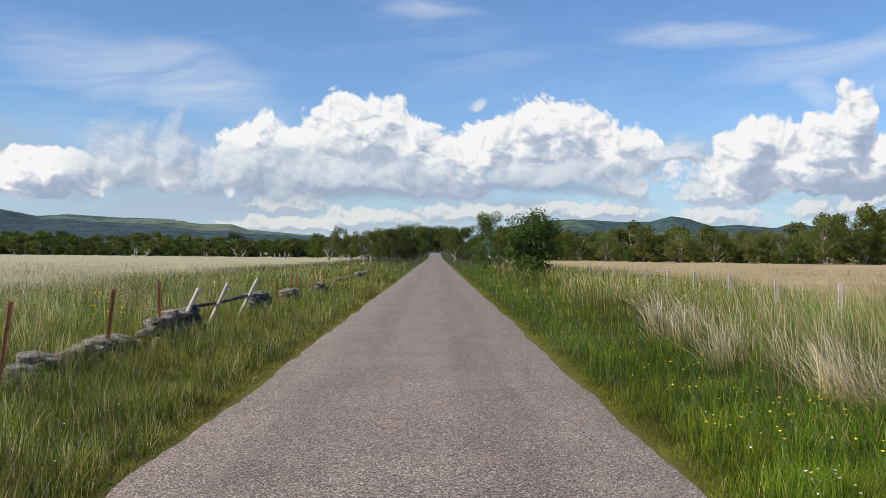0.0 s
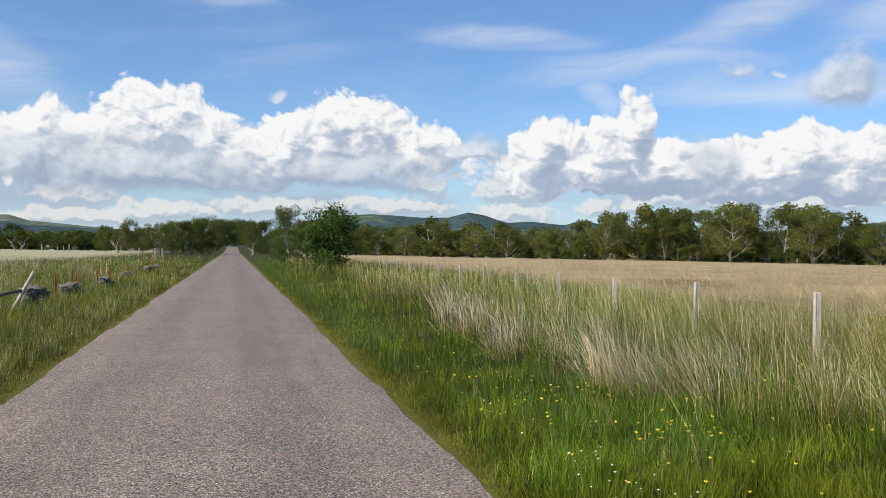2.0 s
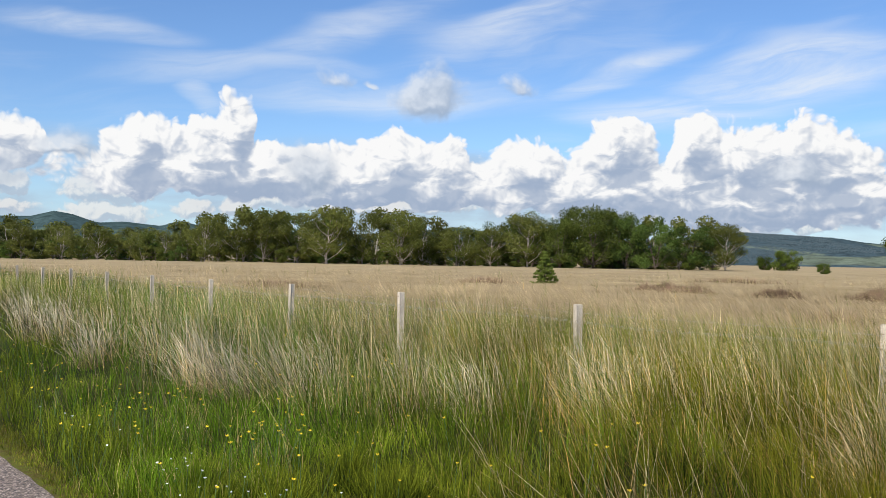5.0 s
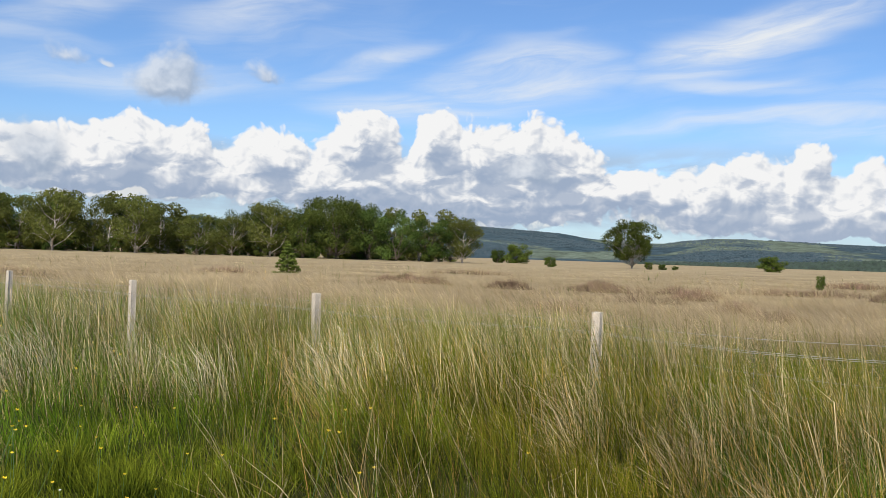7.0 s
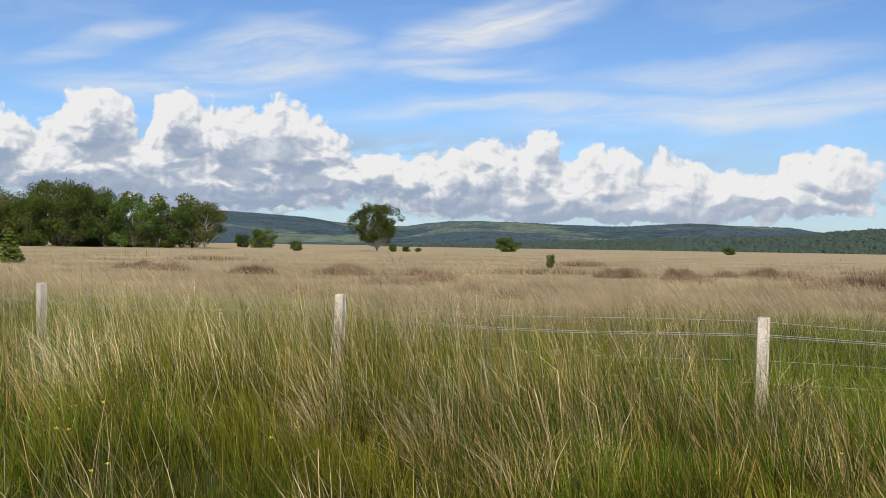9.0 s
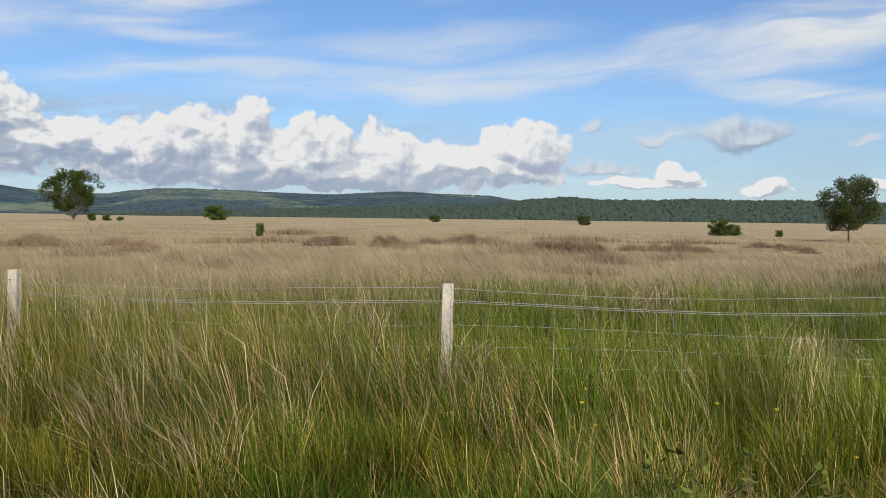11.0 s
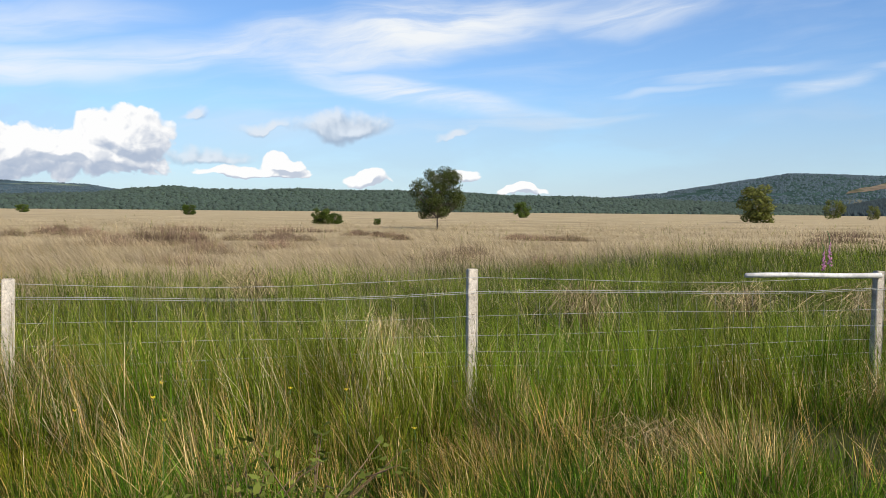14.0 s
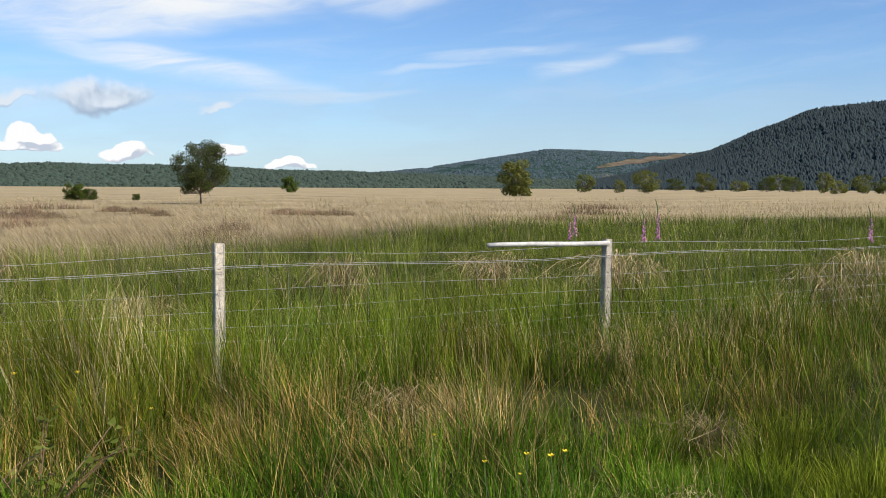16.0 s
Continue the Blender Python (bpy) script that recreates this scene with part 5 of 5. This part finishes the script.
                mm = (GRASS_LEFT, MEADOW, STRAW, WHITE_MOOR)[k] if left_side else mat
                if k == 1 and not left_side:
                    h *= 1 + .05 * smooth(y, 4, 9)
                    h *= 1 - .34 * smooth(x, 6.8, 7.2) * (1 - smooth(y, .5, 2.5))
                    pale = rng.uniform(0, 1, c) < .85 * smooth(y, 2.5, 7.5) * (.55 + .6 * vnoise(x, y, 1.6, 71))
                    for part_of, m2, what in ((pale, MEADOW, "pale_grass"), (~pale, mat, name)):
                        if part_of.sum() > 3:
                            blades(what, "pale tall meadow grass among rushes" if m2 is MEADOW else label, x[part_of], y[part_of], h[part_of], w[part_of], lean[part_of], bend[part_of], m2, 2 if near else 1, rng)
                    continue
                if k in (0, 2) and not left_side:
                    pick_two = x > 6.75 if k == 0 else rng.uniform(0, 1, c) < .75 * (1 - smooth(y, 0, 2.5)) + .2
                    other, what, said = (SEDGE, "lush_sedge", "lush deep green sedge beyond the fence") if k == 0 else (GOLD, "golden_stalks", "golden-brown dry grass stalks among rushes")
                    for part_of, m2, what, said in ((pick_two, other, what, said), (~pick_two, mm, name, label)):
                        if part_of.sum() > 3:
                            blades(what, said, x[part_of], y[part_of], h[part_of], w[part_of], lean[part_of], bend[part_of], m2, 2 if near else 1, rng)
                    continue
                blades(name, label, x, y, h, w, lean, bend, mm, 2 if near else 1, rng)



def verge_moss():
    """Short moss and clipped grass along both edges of the lane."""
    rng = np.random.default_rng(17)
    c = 110000
    y = np.where(rng.uniform(0, 1, c) < .55, rng.uniform(2.5, 12, c), 12 * (60 / 12) ** rng.uniform(0, 1, c))
    o = np.abs(rng.normal(size=c)) * .17 - .05 - .05 * vnoise(y, y * 0, .5, 31)
    x = np.where(rng.uniform(0, 1, c) < .5, ROAD_L - o, ROAD_R + o)
    h = .018 + .055 * np.clip(o / .3, 0, 1.2) * rng.uniform(.5, 1.5, c)
    blades("roadside_moss", "yellow-green moss and short grass at the lane's edge", x, y, h, .006 * np.maximum(1, y / 8), rng.normal(size=(c, 2)) * .45, np.zeros(c), MOSS, 1, rng)


sow()
verge_moss()


def fence_rushes():
    """Taller growth that the mower and the sheep leave along the fence: rushes by the gate post, pale meadow grass further on."""
    rng = np.random.default_rng(23)
    for name, label, mat, straw, c, y0, y1, mid, wide, tall in (
            ("fence_rushes", "green rushes grown up along the fence", RUSH, .18, 26000, -13, 8.0, 6.15, .36, .92),
            ("pale_grass", "pale tall meadow grass along the fence", MEADOW, .20, 15000, 6.0, 34, 6.0, 1.0, .80)):
        y = y0 + (y1 - y0) * rng.uniform(0, 1, c) ** (1.0 if y1 < 9 else 1.5)
        x = mid + rng.normal(size=c) * wide
        thick = vnoise(x, y, .9, 41)
        keep = (rng.uniform(0, 1, c) < -.15 + 1.6 * thick) & (np.abs(x - 6.66) > .05)
        x, y, thick = x[keep], y[keep], thick[keep]
        n = len(x)
        h = tall * (.55 + .75 * thick + rng.normal(size=n) * .12) * (1 - .46 * smooth(-y, .5, 4))
        r = np.hypot(x, y)
        dry = rng.uniform(0, 1, n) < straw * (.3 + 1.4 * thick)
        for m, m2, n2, l2 in ((~dry, mat, name, label), (dry, STRAW, "straw_stalks", "bleached dead rush and grass stalks")):
            k = int(m.sum())
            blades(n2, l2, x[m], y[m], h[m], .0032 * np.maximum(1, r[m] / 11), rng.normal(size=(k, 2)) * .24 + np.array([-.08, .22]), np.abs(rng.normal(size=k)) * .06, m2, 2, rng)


fence_rushes()


def tussock(x, y, h, spread, count, mat, name, label, lean=(0, 0), seed=0, droop=.10, wild=.26, splay=.55):
    rng = np.random.default_rng(seed + int(abs(x * 131 + y * 17)))
    a, rr = rng.uniform(0, 6.28, count), spread * .35 * np.sqrt(rng.uniform(0, 1, count))
    px, py = x + np.cos(a) * rr, y + np.sin(a) * rr
    out = np.stack([np.cos(a), np.sin(a)], 1) * (rr / (spread * .35) * splay)[:, None]
    ln = out + rng.normal(size=(count, 2)) * wild + np.array(lean)
    hh = h * rng.uniform(.6, 1.08, count)
    d = math.hypot(x, y)
    return blades(name, label, px, py, hh, rng.uniform(.6, 1.5, count) * .0036 * max(1, d / 10), ln, np.abs(rng.normal(size=count)) * droop, mat, 2, rng)


# pale tussocks among the rushes: place, height, spread, blades, lean
for x, y, h, s, c, ln in ((4.15, 9.0, .95, .9, 560, (-.25, .1)), (4.75, 8.2, .9, .6, 220, (.1, .15)), (4.3, 15.5, .9, 1.0, 260, (-.1, .1)), (4.1, 12.0, .85, .9, 260, (-.2, .1)), (4.6, 19.5, .85, 1.0, 200, (-.1, .1)), (5.4, 6.5, .85, .8, 220, (-.1, .2)), (5.6, 2.2, .8, .8, 420, (0, .2)), (5.1, 1.35, .85, .7, 300, (0, .15)),
                          (6.0, .15, .75, .5, 260, (.1, .3)), (3.9, 1.6, .65, .5, 200, (-.1, .15)), (6.3, 5.0, .85, .8, 300, (0, .2))):
    for q in range(4):
        u = hashed(x * 10 + q, y, 5.0), hashed(x * 10 + q, y, 6.0), hashed(x * 10 + q, y, 7.0)
        tussock(x + (u[0] - .5) * s * 1.1, y + (u[1] - .5) * s * 1.8, h * (.7 + .35 * u[2]), s * .5, c // 4, BLEACHED if y > 4 else STRAW, "pale_tussock", "tussock of bleached rush stalks", (ln[0] - .15 + .5 * (u[1] - .5), ln[1] + .25 + .5 * (u[2] - .5)), q, .16, .30, .30)
def mop(x, y, h, reach, count, mat, label, seed):
    """A collapsed tussock: blades rise from the crown, arch over and hang to the ground."""
    rng = np.random.default_rng(seed)
    a = rng.uniform(0, 6.28, count)
    away = np.stack([np.cos(a), np.sin(a)], 1) + np.array([-.25, .45])
    far = reach * rng.uniform(.35, 1.0, count)
    top = h * rng.uniform(.65, 1.1, count)
    base = np.array([x, y]) + rng.normal(size=(count, 2)) * reach * .22
    ground = lie(base[:, 0], base[:, 1])
    count = count // 2
    a, far, top, base, ground = a[:count], far[:count], top[:count], base[:count], ground[:count]
    away = away[:count] + rng.normal(size=(count, 2)) * .35
    w = .0030 * max(1.0, math.hypot(x, y) / 8) * rng.uniform(.6, 1.4, count)
    turn = rng.normal(size=count) * .5
    side = np.stack([-np.sin(a + turn), np.cos(a + turn), rng.normal(size=count) * .4], 1) * w[:, None] * .5
    rows = []
    for share, rise, wide in ((0, .0, 1.0), (.30, .66, 1.0), (.68, .95, .9), (1.0, .84, .7), (1.3, .55, .25)):
        xy = base + away * (far * share)[:, None] + rng.normal(size=(count, 2)) * .035
        p = np.concatenate([xy, (ground - .03 + top * rise)[:, None]], 1)
        rows += [p - side * wide, p + side * wide]
    k = len(rows)
    verts = np.stack(rows, 1).reshape(-1, 3)
    first = np.arange(count)[:, None] * k
    faces = np.concatenate([first + np.array([q, q + 1, q + 3, q + 2]) for q in (0, 2, 4, 6)])
    # the ramp paints the shaded inside dark and the sunlit arch pale
    tips = np.tile(np.repeat([0, .35, .7, .9, 1.0], 2), count)
    return tagged(new("dead_tussock", numpy_mesh("dead_tussock", verts, faces, mat, tips)), label, "grass", kind="stuff")


# collapsed tussocks beyond the fence and in the verge: place, height, reach, blades
for i, (x, y, h, r, c) in enumerate(((10.6, -5.3, .70, .50, 420), (10.9, -7.6, .66, .55, 420), (9.4, -8.5, .72, .62, 520), (9.25, -2.65, .52, .45, 520), (6.9, -9.3, .7, .5, 380), (13.6, -1.8, .7, .5, 300),
                                     (9.4, 1.4, .65, .55, 300), (6.25, .1, .66, .34, 300), (8.2, -11.5, .75, .6, 380))):
    mop(x, y, h, r, c, DEADGRASS, "collapsed straw-brown tussock of dead grass", 300 + i)
for i, (x, y, h, r, c) in enumerate(((5.85, -5.4, .40, .40, 300), (3.35, -3.75, .26, .22, 220), (5.0, -3.2, .36, .34, 240), (6.2, -6.6, .42, .5, 260), (4.1, -4.6, .30, .28, 200))):
    mop(x, y, h, r, c, DEADGRASS, "low brown mound of dead grass in the verge", 340 + i)


def heather():
    """Low brown heather mounds out in the tan grass."""
    rng = np.random.default_rng(19)
    xs, ys, hs = [], [], []
    for i in range(34):
        az, r = rng.uniform(20, 150), 24 * (75 / 24) ** rng.uniform(0, 1)
        c = bearing(az, r)
        if c.x < 17 + max(0, -c.y * .5):
            continue
        a, b = rng.uniform(.4, 1.5) * r / 40, rng.uniform(.4, 1.2) * r / 40
        k = 420
        u, v = rng.normal(size=k) * a, rng.normal(size=k) * b
        ca, sa = math.cos(radians(az)), math.sin(radians(az))
        xs.append(c.x + u * sa + v * ca), ys.append(c.y + u * ca - v * sa)
        hs.append((.24 + .003 * r) * np.exp(-.3 * ((u / a) ** 2 + (v / b) ** 2)) * rng.uniform(.8, 1.2, k) + .1)
    # the larger mounds stand up clear of the grass
    for az, r, tall, wide in ((91.0, 40, .95, 1.1), (92.4, 41, .7, .6), (76.5, 44, .6, .7), (80.0, 45, .6, .6), (85.5, 52, .65, .8), (96.5, 47, .6, .9), (103.0, 55, .55, .9), (66.0, 36, .55, .9), (61.0, 44, .6, 1.0), (55.5, 42, .55, .8), (112.0, 50, .5, 1.2), (49.0, 47, .6, .9)):
        for _ in range(5):
            c = bearing(az + rng.normal() * wide * 1.1, r + rng.normal() * 2.2)
            k = 420
            small = wide * rng.uniform(.25, .6)
            u = rng.normal(size=(k, 2)) * small
            xs.append(c.x + u[:, 0]), ys.append(c.y + u[:, 1])
            hs.append(tall * rng.uniform(.5, .95) * np.exp(-.35 * (u ** 2).sum(1) / small ** 2) * rng.uniform(.6, 1.15, k) + .08)
    x, y, h = (np.concatenate(q) for q in (xs, ys, hs))
    w = .005 * np.maximum(1, np.hypot(x, y) / 10)
    blades("heather", "low brown heather mounds among tan grass", x, y, h, w, rng.normal(size=(len(x), 2)) * .3, np.zeros(len(x)), HEATHER, 1, rng, "heather")


heather()

# ---- flowers ----


def flower(name, label, height, petals, size, mat, seed, category, cup=.35):
    rng = np.random.default_rng(seed)
    ob = thing(name, Matrix(), label, category, label)
    verts, faces = [], []
    tube(verts, faces, [(0, 0, -.02), (.012, .006, height * .6), (.02, 0, height)], [.0022, .0018, .0014], 4, False)
    part("stem", mesh_of("stem", verts, faces, STEM), ob)
    verts, faces = [], []
    for k in range(petals):
        a = 6.283 * k / petals
        u, w = Vector((math.cos(a), math.sin(a), cup)), Vector((-math.sin(a), math.cos(a), 0))
        c = Vector((.02, 0, height))
        b = len(verts)
        verts += [c, c + u * size * .6 + w * size * .42, c + u * size + w * size * .2, c + u * size - w * size * .2, c + u * size * .6 - w * size * .42]
        faces.append(tuple(range(b, b + 5)))
    part("petals", mesh_of("petals", verts, faces, mat), ob)
    return ob


def strew(ob, places, rng, lo=.8, hi=1.25):
    for i, (x, y) in enumerate(places):
        m = Matrix.Translation((x, y, float(lie(x, y)))) @ Euler((rng.normal() * .15, rng.normal() * .15, rng.uniform(0, 6.28))).to_matrix().to_4x4() @ Matrix.Scale(rng.uniform(lo, hi), 4)
        if i == 0:
            ob.matrix_world = m
        else:
            copy_thing(ob, m)


rng = np.random.default_rng(29)
butter = flower("buttercup", "yellow buttercup in the verge grass", .50, 5, .0135, BUTTER, 1, "flower", .9)
spots = []
for cx, cy, sx, sy, c in ((2.55, 9.0, .35, 1.0, 16), (2.7, 4.9, .4, .8, 22), (3.2, 6.4, .6, 1.2, 22), (2.5, 14.0, .4, 2.5, 34), (2.6, 22, .4, 4, 60), (2.7, 33, .5, 5, 70), (3.1, 5.6, .15, .25, 14), (2.9, 7.6, .2, .4, 16), (4.0, 3.6, .8, .9, 12), (5.3, -1.0, .3, .5, 9), (3.4, -2.9, .25, .3, 6), (-3.2, 5.6, .5, 1.0, 7), (4.6, 7.3, .6, 1, 8)):
    spots += [(max(2.15, cx + rng.normal() * sx) if cx > 0 else min(-2.5, cx + rng.normal() * sx), cy + rng.normal() * sy) for _ in range(c)]
strew(butter, spots, rng)
clover = flower("white_clover", "white clover head at the lane's edge", .22, 9, .0065, WHITE, 2, "flower", 1.0)
strew(clover, [(2.30 + abs(rng.normal()) * .24, 4.6 + rng.normal() * .9) for _ in range(46)] + [(2.2 + abs(rng.normal()) * .2, 7.5 + rng.normal() * 1.6) for _ in range(10)] + [(-3.0 + rng.normal() * .5, 7 + rng.normal() * 2) for _ in range(9)], rng)
ragwort = flower("yellow_iris", "yellow wild iris behind the old wall", 1.15, 6, .062, BUTTER, 3, "flower", 1.5)
strew(ragwort, [(-5.1, 15.0), (-5.18, 15.05), (-5.02, 15.1), (-5.12, 14.9), (-5.05, 14.95)], rng, .62, .84)


def foxglove(az, r, h):
    rng = np.random.default_rng(int(az * 10))
    p = bearing(az, r) + Vector((.26, -.65, 0))
    p.z = float(lie(p.x, p.y))
    ob = thing("foxglove", Matrix.Translation(p), "tall pink foxglove spire in rough grass", "flower", "foxgloves beyond the fence")
    verts, faces = [], []
    tube(verts, faces, [(0, 0, -.05), (.01, 0, h * .6), (.03, .01, h * .88), (.07, .03, h * .98)], [.008, .008, .010, .006], 5, False)
    part("stem", mesh_of("stem", verts, faces, STEM), ob)
    verts, faces = [], []
    for k in range(34):
        t = k / 33
        z, a = h * (.46 + .34 * t), rng.uniform(0, 6.28)
        d = Vector((math.cos(a), math.sin(a), -.9)).normalized()
        q = Vector((.02, 0, z))
        verts, faces = [], []
        tube(verts, faces, [q, q + d * .025, q + d * .048 * (1.2 - t * .7)], [.005, .011, .018 * (1.15 - .65 * t)], 6, False)
        part("bell", mesh_of("bell", verts, faces, PINK), ob, "pink bell")


for az, r, h in ((127.9, 19.5, 1.20), (131.9, 18.0, 1.12), (132.7, 17.5, 1.30), (144.1, 19.0, 1.18), (127.6, 19.7, .98)):
    foxglove(az, r, h)


def bramble(x, y, size, seed):
    rng = np.random.default_rng(seed)
    ob = thing("bramble", Matrix.Translation((x, y, float(lie(x, y)))), "bramble shoot with toothed green leaves in the grass", "bramble", "brambles in the verge")
    lv, lf = [], []
    for k in range(8):
        verts, faces = [], []
        a = rng.uniform(0, 6.28)
        pts = [Vector((math.cos(a) * size * t * .7, math.sin(a) * size * t * .7, size * (1.15 * t - .45 * t * t) * rng.uniform(.9, 1.1))) for t in (0, .35, .7, 1)]
        tube(verts, faces, pts, [.004, .0035, .003, .002], 5, False)
        part("stem", mesh_of("stem", verts, faces, CANE), ob, "thin brown stem")
        for j in range(1, 4):
            for q in range(3):
                c = pts[j] + Vector(rng.normal(size=3)) * .025
                u = Vector((rng.normal(), rng.normal(), .25)).normalized()
                w = u.cross(Vector((rng.normal() * .3, rng.normal() * .3, 1))).normalized()
                s = rng.uniform(.022, .036)
                b = len(lv)
                outline = [(0, 0), (.3, .34), (.42, .30), (.7, .36), (.85, .2), (1.15, 0), (.85, -.2), (.7, -.36), (.42, -.30), (.3, -.34)]
                lv += [c + u * s * 1.6 * e + w * s * 1.5 * f + Vector((0, 0, -abs(f) * s * .5)) for e, f in outline]
                lf.append(tuple(range(b, b + len(outline))))
    part("leaves", mesh_of("leaves", lv, lf, BRAMBLE), ob)


for x, y, s, sd in ((4.45, -1.15, .56, 1), (4.05, -.35, .46, 2), (4.2, -.75, .42, 3), (4.6, -.9, .45, 5)):
    bramble(x, y, s, sd)
